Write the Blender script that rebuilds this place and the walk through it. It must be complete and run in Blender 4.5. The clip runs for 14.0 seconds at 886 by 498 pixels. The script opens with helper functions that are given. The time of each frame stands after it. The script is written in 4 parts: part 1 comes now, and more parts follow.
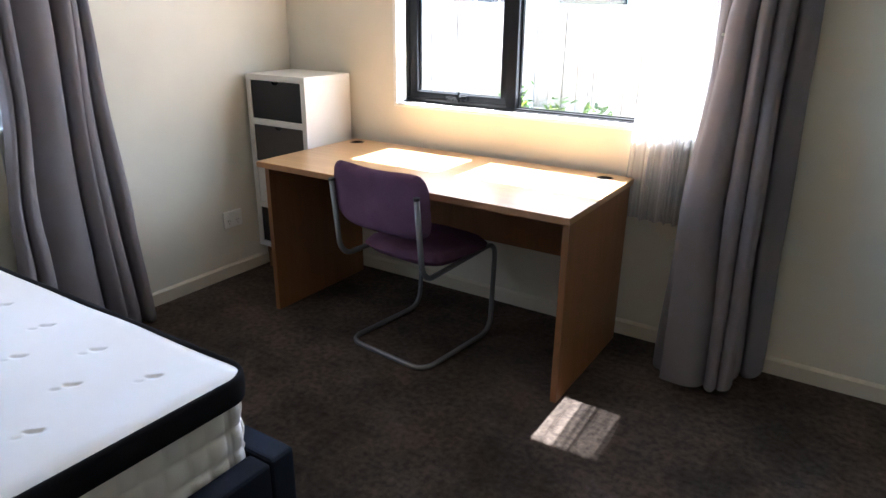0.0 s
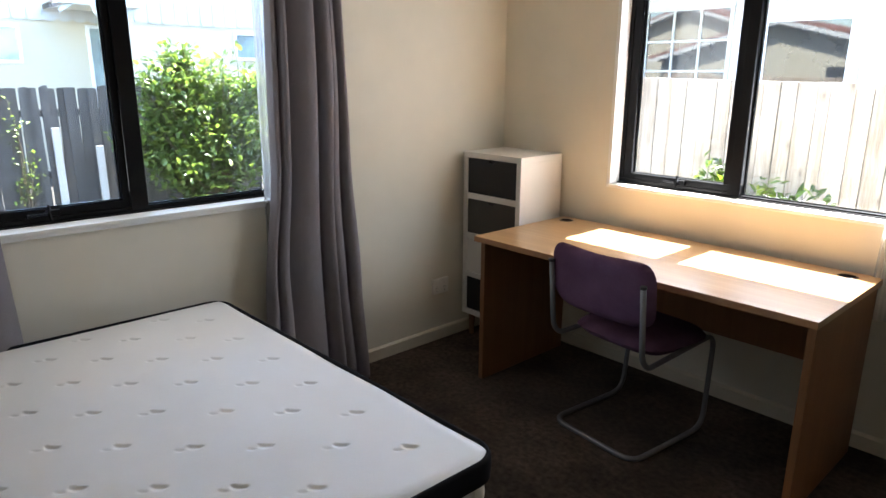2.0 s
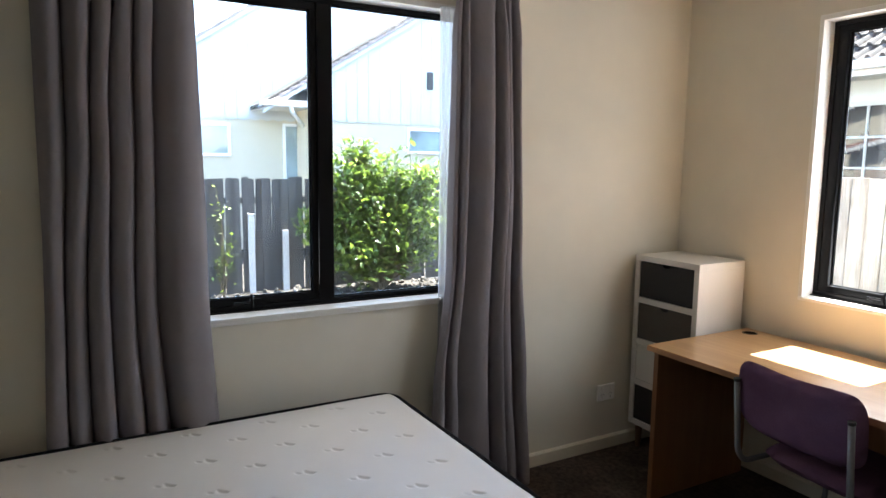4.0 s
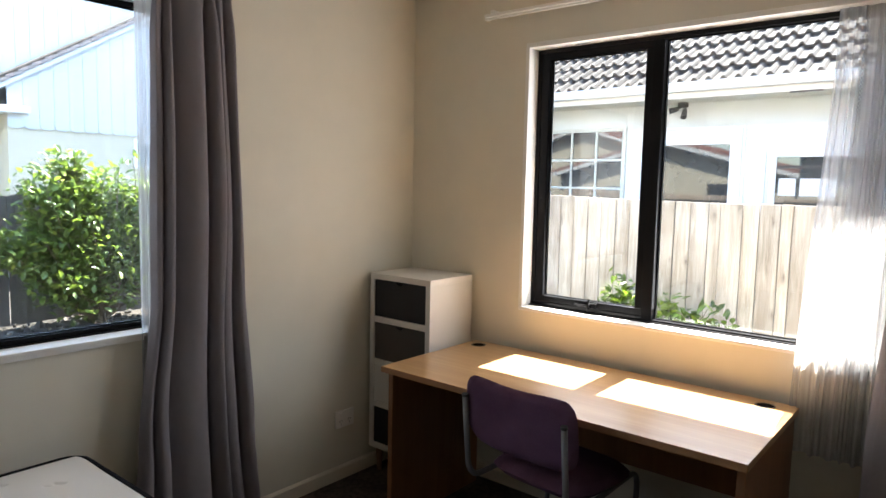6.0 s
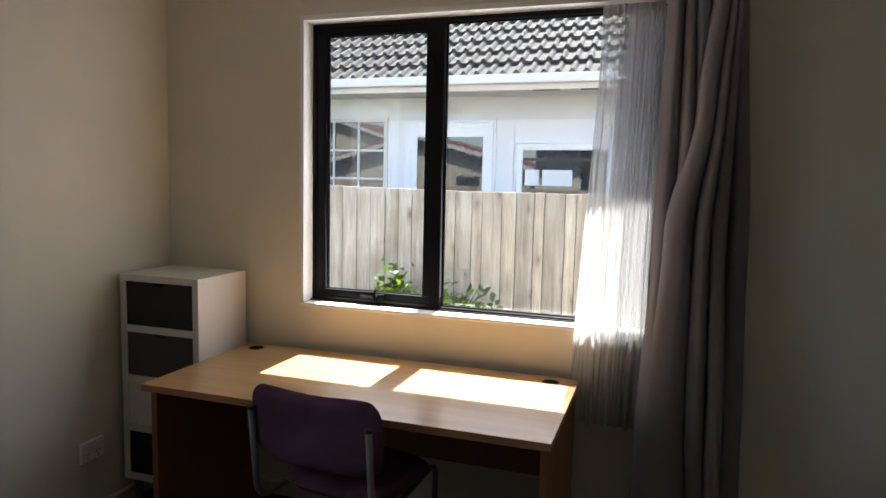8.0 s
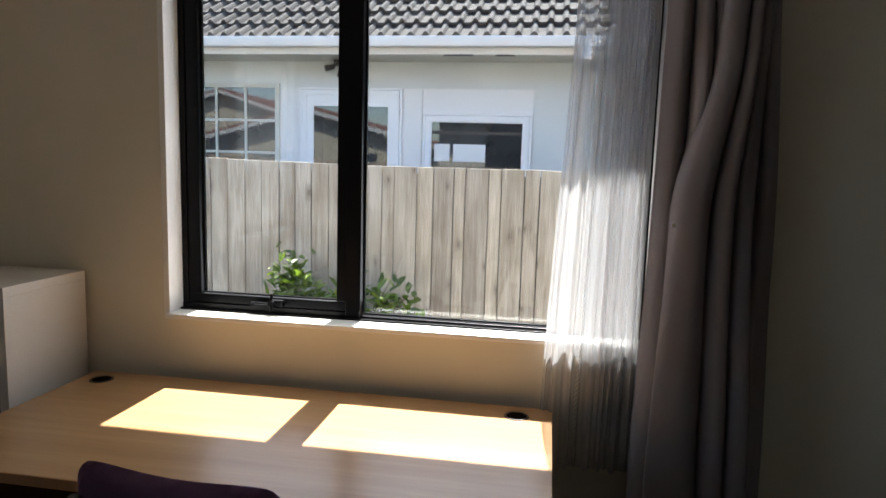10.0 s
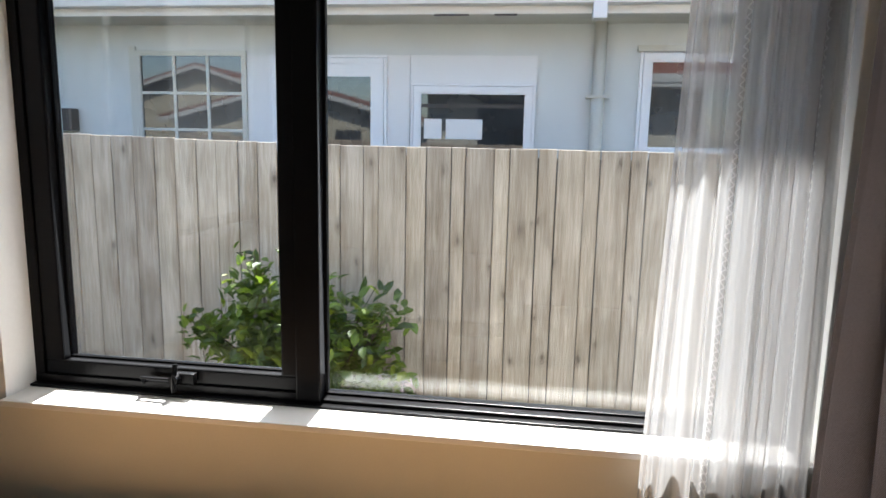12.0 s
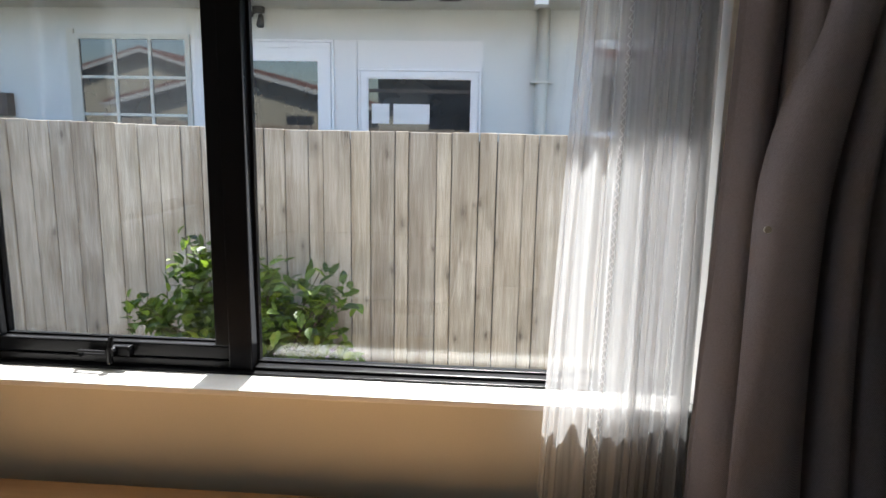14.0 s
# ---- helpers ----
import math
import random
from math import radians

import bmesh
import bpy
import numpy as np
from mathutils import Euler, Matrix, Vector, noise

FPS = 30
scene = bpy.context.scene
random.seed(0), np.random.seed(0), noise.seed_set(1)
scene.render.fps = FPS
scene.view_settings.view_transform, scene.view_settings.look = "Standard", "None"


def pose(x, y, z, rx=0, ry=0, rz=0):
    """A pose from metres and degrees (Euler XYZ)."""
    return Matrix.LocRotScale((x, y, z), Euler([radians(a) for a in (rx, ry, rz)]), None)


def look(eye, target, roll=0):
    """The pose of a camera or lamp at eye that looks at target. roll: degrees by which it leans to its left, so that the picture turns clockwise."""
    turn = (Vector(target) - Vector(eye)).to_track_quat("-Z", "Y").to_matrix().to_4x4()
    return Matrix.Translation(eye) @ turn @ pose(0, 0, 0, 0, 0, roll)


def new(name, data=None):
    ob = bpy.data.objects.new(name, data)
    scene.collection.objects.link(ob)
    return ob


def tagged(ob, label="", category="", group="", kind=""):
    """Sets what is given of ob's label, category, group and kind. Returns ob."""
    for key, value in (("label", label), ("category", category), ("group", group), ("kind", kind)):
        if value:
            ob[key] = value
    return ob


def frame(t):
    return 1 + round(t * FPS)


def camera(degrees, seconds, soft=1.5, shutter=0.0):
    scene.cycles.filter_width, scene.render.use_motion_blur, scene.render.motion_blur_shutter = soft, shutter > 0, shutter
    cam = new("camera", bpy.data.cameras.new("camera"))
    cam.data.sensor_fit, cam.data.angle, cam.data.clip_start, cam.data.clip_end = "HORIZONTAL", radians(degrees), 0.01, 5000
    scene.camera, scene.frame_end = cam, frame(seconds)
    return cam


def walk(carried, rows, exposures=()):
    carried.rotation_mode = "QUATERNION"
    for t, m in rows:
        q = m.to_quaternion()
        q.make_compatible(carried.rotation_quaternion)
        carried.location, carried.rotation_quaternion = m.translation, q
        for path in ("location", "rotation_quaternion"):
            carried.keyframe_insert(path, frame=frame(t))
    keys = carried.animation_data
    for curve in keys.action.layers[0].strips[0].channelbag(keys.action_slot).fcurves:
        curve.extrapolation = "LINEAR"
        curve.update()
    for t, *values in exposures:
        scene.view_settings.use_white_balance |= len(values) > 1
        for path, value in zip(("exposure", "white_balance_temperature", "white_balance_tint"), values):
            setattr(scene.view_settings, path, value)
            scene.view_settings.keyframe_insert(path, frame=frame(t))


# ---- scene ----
cam = camera(68.2, 14.0)
PATH = [
    (0, (0.681, 0.638, 1.363), (-0.338, 2.216, 0.675), 0.6),
    (0.5, (0.63, 0.592, 1.362), (-0.549, 2.062, 0.692), 0.5),
    (1, (0.58, 0.545, 1.367), (-0.722, 1.911, 0.706), 0.5),
    (1.5, (0.541, 0.513, 1.416), (-0.826, 1.824, 0.775), 0.3),
    (2, (0.523, 0.468, 1.45), (-0.9, 1.775, 0.935), 0.3),
    (2.5, (0.516, 0.436, 1.47), (-1.005, 1.668, 1.064), 0.4),
    (2.7, (0.5, 0.405, 1.471), (-1.081, 1.567, 1.082), 0.5),
    (4.8, (0.472, 0.417, 1.538), (-1.271, 1.37, 1.307), 1.0),
    (5, (0.471, 0.466, 1.535), (-1.22, 1.508, 1.301), 0.9),
    (5.5, (0.434, 0.59, 1.548), (-1.108, 1.844, 1.322), 1.1),
    (6, (0.39, 0.622, 1.504), (-0.879, 2.156, 1.31), 1.2),
    (6.5, (0.35, 0.662, 1.474), (-0.652, 2.385, 1.308), 1.4),
    (7, (0.281, 0.672, 1.451), (-0.502, 2.506, 1.296), 1.3),
    (7.2, (0.264, 0.661, 1.471), (-0.454, 2.52, 1.303), 1.2),
    (9.3, (-0.028, 1.061, 1.45), (-0.547, 2.979, 1.221), 2.0),
    (9.5, (-0.072, 1.123, 1.438), (-0.493, 3.064, 1.204), 1.8),
    (10, (-0.116, 1.376, 1.429), (-0.429, 3.334, 1.174), 1.7),
    (10.5, (-0.126, 1.653, 1.422), (-0.457, 3.605, 1.134), 1.5),
    (11, (-0.198, 1.93, 1.453), (-0.479, 3.886, 1.147), 1.4),
    (11.5, (-0.27, 2.102, 1.432), (-0.52, 4.06, 1.109), 1.4),
    (12, (-0.3, 2.199, 1.442), (-0.572, 4.154, 1.118), 1.2),
    (12.5, (-0.321, 2.2, 1.445), (-0.594, 4.155, 1.121), 1.4),
    (13, (-0.335, 2.21, 1.451), (-0.515, 4.176, 1.131), 1.4),
    (13.5, (-0.322, 2.187, 1.427), (-0.447, 4.155, 1.09), 1.3),
    (14, (-0.218, 2.11, 1.434), (-0.357, 4.072, 1.071), 1.1),
]
EXPOSURES = [(0.0, 4.45, 5650, 10), (1.5, 4.0, 6150, 10), (2.7, 3.7, 6250, 10), (5.0, 3.62, 6250, 10), (6.0, 3.4, 6450, 10), (7.0, 2.92, 6450, 10), (9.3, 2.34, 6250, 10), (10.0, 2.12, 6250, 10), (11.0, 2.02, 6250, 10), (14.0, 1.98, 6250, 10)]
walk(cam, [(t, look(eye, target, roll)) for t, eye, target, roll in PATH], EXPOSURES)

# ---------------------------------------------------------------- light
world = bpy.data.worlds.new("daylight")
scene.world = world
world.use_nodes = True
sky = world.node_tree.nodes.new("ShaderNodeTexSky")
sky.sky_type = "NISHITA"
sky.sun_disc = False
sky.sun_elevation, sky.sun_rotation = radians(56.5), 0.0
background = world.node_tree.nodes["Background"]
background.inputs["Strength"].default_value = 0.15
world.node_tree.links.new(sky.outputs[0], background.inputs["Color"])

SUN_UP = 56.5
sun = new("sun", bpy.data.lights.new("sun", "SUN"))
sun.data.energy, sun.data.angle, sun.data.color = 5.0, radians(0.5), (1.0, 0.96, 0.9)
sun.matrix_world = look((0, math.cos(radians(SUN_UP)), math.sin(radians(SUN_UP))), (0, 0, 0))

# skylight that falls in through the two window openings
for name, eye, aim, wide, watts in (("north_window_light", (-0.69, 3.376, 1.55), (-0.69, 0, 1.4), 1.18, 1.2), ("west_window_light", (-2.126, 1.37, 1.56), (2, 1.37, 1.45), 1.4, 0.6)):
    lamp = new(name, bpy.data.lights.new(name, "AREA"))
    lamp.data.shape, lamp.data.size, lamp.data.size_y = "RECTANGLE", wide, 1.14
    lamp.data.energy, lamp.data.color = watts, (0.965, 0.98, 1.0)
    lamp.matrix_world = look(eye, aim)


# ---------------------------------------------------------------- materials
def shader(name):
    m = bpy.data.materials.new(name)
    m.use_nodes = True
    return m, m.node_tree.nodes, m.node_tree.links, m.node_tree.nodes["Principled BSDF"]


def noise_node(n, l, vector, scale, detail=4.0, rough=0.55):
    t = n.new("ShaderNodeTexNoise")
    t.inputs["Scale"].default_value, t.inputs["Detail"].default_value, t.inputs["Roughness"].default_value = scale, detail, rough
    l.new(vector, t.inputs["Vector"])
    return t.outputs["Fac"]


def maths(n, l, op, a, b=0.0, c=0.0):
    t = n.new("ShaderNodeMath")
    t.operation = op
    for i, v in enumerate((a, b, c)):
        if isinstance(v, (int, float)):
            t.inputs[i].default_value = v
        else:
            l.new(v, t.inputs[i])
    return t.outputs[0]


def ramp_node(n, l, fac, stops):
    t = n.new("ShaderNodeValToRGB")
    els = t.color_ramp.elements
    while len(els) < len(stops):
        els.new(0.5)
    for e, (p, c) in zip(els, stops):
        e.position, e.color = p, (*c, 1)
    l.new(fac, t.inputs[0])
    return t.outputs[0]


def mix_node(n, l, kind, fac, a, b):
    t = n.new("ShaderNodeMix")
    t.data_type, t.blend_type = "RGBA", kind
    for i, v in ((0, fac), (6, a), (7, b)):
        if isinstance(v, (int, float)):
            t.inputs[i].default_value = v
        elif isinstance(v, tuple):
            t.inputs[i].default_value = (*v, 1)
        else:
            l.new(v, t.inputs[i])
    return t.outputs[2]


def bump_node(n, l, height, strength, distance):
    t = n.new("ShaderNodeBump")
    t.inputs["Strength"].default_value, t.inputs["Distance"].default_value = strength, distance
    l.new(height, t.inputs["Height"])
    return t.outputs[0]


def coords(n, l, stretch=(1, 1, 1), space="Object", jitter=False):
    t, m = n.new("ShaderNodeTexCoord"), n.new("ShaderNodeMapping")
    m.inputs["Scale"].default_value = stretch
    l.new(t.outputs[space], m.inputs["Vector"])
    if jitter:
        info, mul = n.new("ShaderNodeObjectInfo"), n.new("ShaderNodeVectorMath")
        mul.operation = "MULTIPLY"
        mul.inputs[1].default_value = (37.0, 19.0, 23.0)
        l.new(info.outputs["Random"], mul.inputs[0])
        l.new(mul.outputs[0], m.inputs["Location"])
    return m.outputs[0]


def surface(name, dark, light, rough, coarse=3.0, fine=60.0, bump=0.15, depth=0.001, metal=0.0, stretch=(1, 1, 1), jitter=False, spec=0.5, patch=0.0):
    """A plain surface with variation at two scales and a fine relief."""
    m, n, l, p = shader(name)
    v = coords(n, l, stretch, jitter=jitter)
    a, b = noise_node(n, l, v, coarse), noise_node(n, l, v, fine, 6.0, 0.65)
    both = maths(n, l, "ADD", maths(n, l, "MULTIPLY", a, 0.6), maths(n, l, "MULTIPLY", b, 0.4))
    colour = ramp_node(n, l, both, [(0.33, dark), (0.67, light)])
    if patch:
        worn = ramp_node(n, l, noise_node(n, l, v, 2.6, 3.0, 0.6), [(0.35, (1 - patch,) * 3), (0.65, (1 + patch * 0.8, 1 + patch * 0.65, 1 + patch * 0.55))])
        colour = mix_node(n, l, "MULTIPLY", 1.0, colour, worn)
    l.new(colour, p.inputs["Base Color"])
    l.new(maths(n, l, "MULTIPLY_ADD", a, 0.16, rough - 0.08), p.inputs["Roughness"])
    l.new(bump_node(n, l, b, bump, depth), p.inputs["Normal"])
    p.inputs["Metallic"].default_value = metal
    p.inputs["Specular IOR Level"].default_value = spec
    return m


def timber(name, dark, light, rough, axis=2, fine=90.0, knots=0.0, knot_colour=(0.1, 0.07, 0.05), bump=0.25, jitter=True, blotch=0.0, fineness=0.35):
    """Wood with its grain along one axis; knots scattered where asked."""
    m, n, l, p = shader(name)
    stretch = [1.0, 1.0, 1.0]
    stretch[axis] = 0.045
    v = coords(n, l, stretch, jitter=jitter)
    a, b = noise_node(n, l, v, 16.0, 6.0, 0.65), noise_node(n, l, v, fine, 4.0, 0.7)
    both = maths(n, l, "ADD", maths(n, l, "MULTIPLY", a, 1 - fineness), maths(n, l, "MULTIPLY", b, fineness))
    colour = ramp_node(n, l, both, [(0.36, dark), (0.64, light)])
    if jitter:
        info = n.new("ShaderNodeObjectInfo")
        tone = maths(n, l, "MULTIPLY_ADD", info.outputs["Random"], 0.24, 0.87)
        rgb = n.new("ShaderNodeCombineColor")
        l.new(tone, rgb.inputs[0])
        l.new(tone, rgb.inputs[1])
        l.new(maths(n, l, "MULTIPLY_ADD", info.outputs["Random"], 0.2, 0.87), rgb.inputs[2])
        colour = mix_node(n, l, "MULTIPLY", 1.0, colour, rgb.outputs[0])
    if blotch:
        patchy = noise_node(n, l, coords(n, l, [0.5 if i == axis else 1.0 for i in range(3)], jitter=jitter), 5.0, 4.0, 0.6)
        worn = ramp_node(n, l, patchy, [(0.32, (1 - blotch, 1 - blotch * 1.1, 1 - blotch * 1.25)), (0.62, (1 + blotch * 0.5,) * 3)])
        colour = mix_node(n, l, "MULTIPLY", 1.0, colour, worn)
    if knots:
        kv = coords(n, l, [6.5 if i != axis else 3.2 for i in range(3)], jitter=jitter)
        cell = n.new("ShaderNodeTexVoronoi")
        cell.voronoi_dimensions = "2D"
        cell.inputs["Scale"].default_value = 1.0
        parts, flat = n.new("ShaderNodeSeparateXYZ"), n.new("ShaderNodeCombineXYZ")
        l.new(kv, parts.inputs[0])
        l.new(parts.outputs[0 if axis != 0 else 1], flat.inputs[0])
        l.new(parts.outputs[axis], flat.inputs[1])
        l.new(flat.outputs[0], cell.inputs["Vector"])
        spot = ramp_node(n, l, maths(n, l, "DIVIDE", maths(n, l, "ADD", cell.outputs["Distance"], maths(n, l, "MULTIPLY_ADD", b, 0.12, -0.06)), maths(n, l, "MULTIPLY_ADD", cell.outputs["Color"], 1.3, 0.35)), [(0.03, (1, 1, 1)), (0.07, (0.45, 0.45, 0.45)), (0.2, (0, 0, 0))])
        some = maths(n, l, "GREATER_THAN", maths(n, l, "FRACT", maths(n, l, "MULTIPLY", cell.outputs["Color"], 7.3)), 1 - knots)
        colour = mix_node(n, l, "MIX", maths(n, l, "MULTIPLY", maths(n, l, "MULTIPLY", spot, some), 0.75), colour, knot_colour)
    l.new(colour, p.inputs["Base Color"])
    p.inputs["Roughness"].default_value = rough
    l.new(bump_node(n, l, b, bump, 0.0015), p.inputs["Normal"])
    return m


def cloth(name, dark, light, thread=1500.0, sheen=0.12):
    """Woven herringbone cloth: narrow zigzag bands of thread."""
    m, n, l, p = shader(name)
    t, sep = n.new("ShaderNodeTexCoord"), n.new("ShaderNodeSeparateXYZ")
    l.new(t.outputs["Object"], sep.inputs[0])
    along = maths(n, l, "ADD", sep.outputs[0], sep.outputs[1])
    zig = maths(n, l, "PINGPONG", along, 0.015)
    wave = maths(n, l, "SINE", maths(n, l, "MULTIPLY", maths(n, l, "ADD", maths(n, l, "MULTIPLY", zig, 1.3), sep.outputs[2]), thread))
    big, small = noise_node(n, l, t.outputs["Object"], 4.0), noise_node(n, l, t.outputs["Object"], 300.0, 3.0)
    f = maths(n, l, "ADD", maths(n, l, "MULTIPLY", wave, 0.2), maths(n, l, "ADD", maths(n, l, "MULTIPLY", big, 0.4), maths(n, l, "MULTIPLY", small, 0.6)))
    l.new(ramp_node(n, l, f, [(0.25, dark), (0.75, light)]), p.inputs["Base Color"])
    l.new(bump_node(n, l, wave, 0.3, 0.0008), p.inputs["Normal"])
    p.inputs["Roughness"].default_value = 0.92
    p.inputs["Sheen Weight"].default_value = sheen
    p.inputs["Specular IOR Level"].default_value = 0.2
    thin, mix = n.new("ShaderNodeBsdfTranslucent"), n.new("ShaderNodeMixShader")
    thin.inputs[0].default_value = (light[0] * 1.2, light[1] * 1.1, light[2] * 0.98, 1)
    mix.inputs[0].default_value = 0.13
    l.new(p.outputs[0], mix.inputs[1])
    l.new(thin.outputs[0], mix.inputs[2])
    l.new(mix.outputs[0], n["Material Output"].inputs[0])
    return m


def clear_glass(name):
    m, n, l, p = shader(name)
    n.remove(p)
    clear, gloss, mix, fresnel = n.new("ShaderNodeBsdfTransparent"), n.new("ShaderNodeBsdfGlossy"), n.new("ShaderNodeMixShader"), n.new("ShaderNodeFresnel")
    clear.inputs[0].default_value = (0.972, 0.984, 0.984, 1)
    gloss.inputs["Roughness"].default_value = 0.004
    fresnel.inputs[0].default_value = 1.5
    l.new(fresnel.outputs[0], mix.inputs[0])
    l.new(clear.outputs[0], mix.inputs[1])
    l.new(gloss.outputs[0], mix.inputs[2])
    l.new(mix.outputs[0], n["Material Output"].inputs[0])
    return m


def dark_glass(name, tone):
    m, n, l, p = shader(name)
    v = coords(n, l)
    l.new(ramp_node(n, l, noise_node(n, l, v, 2.5), [(0.3, tone), (0.7, tuple(c * 2.2 for c in tone))]), p.inputs["Base Color"])
    p.inputs["Roughness"].default_value = 0.03
    p.inputs["Specular IOR Level"].default_value = 0.95
    return m


def voile(name):
    m, n, l, p = shader(name)
    n.remove(p)
    clear, thin, solid = n.new("ShaderNodeBsdfTransparent"), n.new("ShaderNodeBsdfTranslucent"), n.new("ShaderNodeBsdfDiffuse")
    m1, m2 = n.new("ShaderNodeMixShader"), n.new("ShaderNodeMixShader")
    thin.inputs[0].default_value = solid.inputs[0].default_value = (0.655, 0.66, 0.665, 1)
    t, sep = n.new("ShaderNodeTexCoord"), n.new("ShaderNodeSeparateXYZ")
    l.new(t.outputs["Object"], sep.inputs[0])
    grain = noise_node(n, l, coords(n, l, (60.0, 0.0, 0.4)), 1.0, 3.0)
    m1.inputs[0].default_value = 0.55
    l.new(thin.outputs[0], m1.inputs[1])
    l.new(solid.outputs[0], m1.inputs[2])
    weave = maths(n, l, "MINIMUM", maths(n, l, "MAXIMUM", maths(n, l, "MULTIPLY_ADD", grain, 0.8, 0.24), 0.48), 0.84)
    for x0 in (-0.035, 0.083):
        off = maths(n, l, "ABSOLUTE", maths(n, l, "SUBTRACT", sep.outputs[0], maths(n, l, "MULTIPLY_ADD", sep.outputs[2], 0.03, x0)))
        link = maths(n, l, "MULTIPLY_ADD", maths(n, l, "SINE", maths(n, l, "MULTIPLY", sep.outputs[2], 430.0)), 0.0017, 0.0022)
        ring = maths(n, l, "LESS_THAN", maths(n, l, "ABSOLUTE", maths(n, l, "SUBTRACT", off, link)), 0.0009)
        weave = maths(n, l, "MULTIPLY_ADD", ring, 0.22, weave)
    l.new(weave, m2.inputs[0])
    l.new(clear.outputs[0], m2.inputs[1])
    l.new(m1.outputs[0], m2.inputs[2])
    l.new(m2.outputs[0], n["Material Output"].inputs[0])
    return m


def leaf_material(name, dark, light):
    m, n, l, p = shader(name)
    info = n.new("ShaderNodeNewGeometry")
    l.new(ramp_node(n, l, info.outputs["Random Per Island"], [(0.0, dark), (0.7, light), (0.86, tuple(c * 1.4 for c in light)), (1.0, (light[0] * 2.1, light[1] * 1.7, light[2] * 1.2))]), p.inputs["Base Color"])
    p.inputs["Roughness"].default_value = 0.42
    thin, mix = n.new("ShaderNodeBsdfTranslucent"), n.new("ShaderNodeMixShader")
    thin.inputs[0].default_value = (light[0] * 1.6, light[1] * 1.7, light[2], 1)
    mix.inputs[0].default_value = 0.35
    l.new(p.outputs[0], mix.inputs[1])
    l.new(thin.outputs[0], mix.inputs[2])
    l.new(mix.outputs[0], n["Material Output"].inputs[0])
    return m


def scatter(name, dark, light):
    """Loose pieces, each with a tone of its own."""
    m, n, l, p = shader(name)
    info = n.new("ShaderNodeNewGeometry")
    l.new(ramp_node(n, l, info.outputs["Random Per Island"], [(0.0, dark), (0.7, tuple((a * 2 + b) / 3 for a, b in zip(dark, light))), (1.0, light)]), p.inputs["Base Color"])
    p.inputs["Roughness"].default_value = 0.9
    return m


M_WALL = surface("cream_wall_paint", (0.685, 0.652, 0.558), (0.735, 0.702, 0.608), 0.75, 1.2, 240.0, 0.12, 0.0006, spec=0.25, patch=0.035)
M_CEIL = surface("cream_ceiling_paint", (0.69, 0.615, 0.52), (0.74, 0.665, 0.57), 0.85, 1.0, 180.0, 0.1, 0.0006)
M_TRIM = surface("white_gloss_trim", (0.78, 0.77, 0.74), (0.84, 0.83, 0.8), 0.4, 4.0, 120.0, 0.06, 0.0005)
M_SKIRT = surface("cream_trim_paint", (0.63, 0.58, 0.47), (0.7, 0.64, 0.53), 0.5, 4.0, 120.0, 0.06, 0.0005)
M_CARPET = surface("dark_carpet", (0.035, 0.028, 0.0235), (0.128, 0.103, 0.087), 0.95, 42.0, 330.0, 0.8, 0.01, spec=0.1, patch=0.42)
M_BLACK = surface("black_aluminium", (0.0035, 0.0035, 0.004), (0.006, 0.006, 0.007), 0.34, 3.0, 300.0, 0.05, 0.0003, spec=0.16)
M_GLASS = clear_glass("window_glass")
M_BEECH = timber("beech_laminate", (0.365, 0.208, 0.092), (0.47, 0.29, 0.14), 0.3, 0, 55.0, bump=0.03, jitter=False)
# upright-grained copy of the laminate, with the shade below the top in its colour
M_BEECH_SHADED = timber("beech_laminate_shaded", (0.2, 0.086, 0.032), (0.27, 0.122, 0.047), 0.4, 2, 55.0, bump=0.03, jitter=False)
M_BEECH_EDGE = surface("beech_edge_strip", (0.3, 0.15, 0.06), (0.4, 0.2, 0.085), 0.4, 6.0, 90.0, 0.05, 0.0004)
M_HOLE = surface("dark_cable_hole", (0.004, 0.003, 0.002), (0.008, 0.006, 0.004), 0.9, 8.0, 120.0, 0.05, 0.0004, spec=0.05)
M_GROMMET = surface("brown_plastic", (0.03, 0.017, 0.009), (0.05, 0.03, 0.016), 0.4, 8.0, 120.0, 0.05, 0.0004)
M_WHITE = surface("white_laminate", (0.68, 0.66, 0.62), (0.76, 0.74, 0.7), 0.45, 2.0, 150.0, 0.05, 0.0004)
M_NAVYDRAWER = surface("dark_drawer_front", (0.007, 0.007, 0.009), (0.013, 0.013, 0.016), 0.6, 3.0, 150.0, 0.08, 0.0004)
M_GREYDRAWER = surface("grey_brown_drawer_front", (0.05, 0.043, 0.037), (0.07, 0.06, 0.052), 0.6, 3.0, 150.0, 0.08, 0.0004)
M_LEG = surface("brown_wood_leg", (0.13, 0.06, 0.025), (0.2, 0.1, 0.045), 0.5, 12.0, 90.0, 0.1, 0.0005)
M_PURPLE = surface("purple_velour", (0.105, 0.053, 0.098), (0.165, 0.092, 0.152), 0.95, 7.0, 260.0, 0.5, 0.0015, spec=0.1, patch=0.25)
M_TUBE = surface("grey_painted_tube", (0.15, 0.15, 0.16), (0.22, 0.22, 0.23), 0.36, 8.0, 200.0, 0.06, 0.0003, metal=0.35)
M_MATTRESS = surface("white_knit_ticking", (0.72, 0.697, 0.655), (0.79, 0.767, 0.725), 0.9, 3.0, 420.0, 0.35, 0.0012, spec=0.15)
M_TICKSIDE = surface("cream_quilted_ticking", (0.7, 0.68, 0.62), (0.78, 0.76, 0.7), 0.9, 3.0, 420.0, 0.3, 0.0012, spec=0.15)
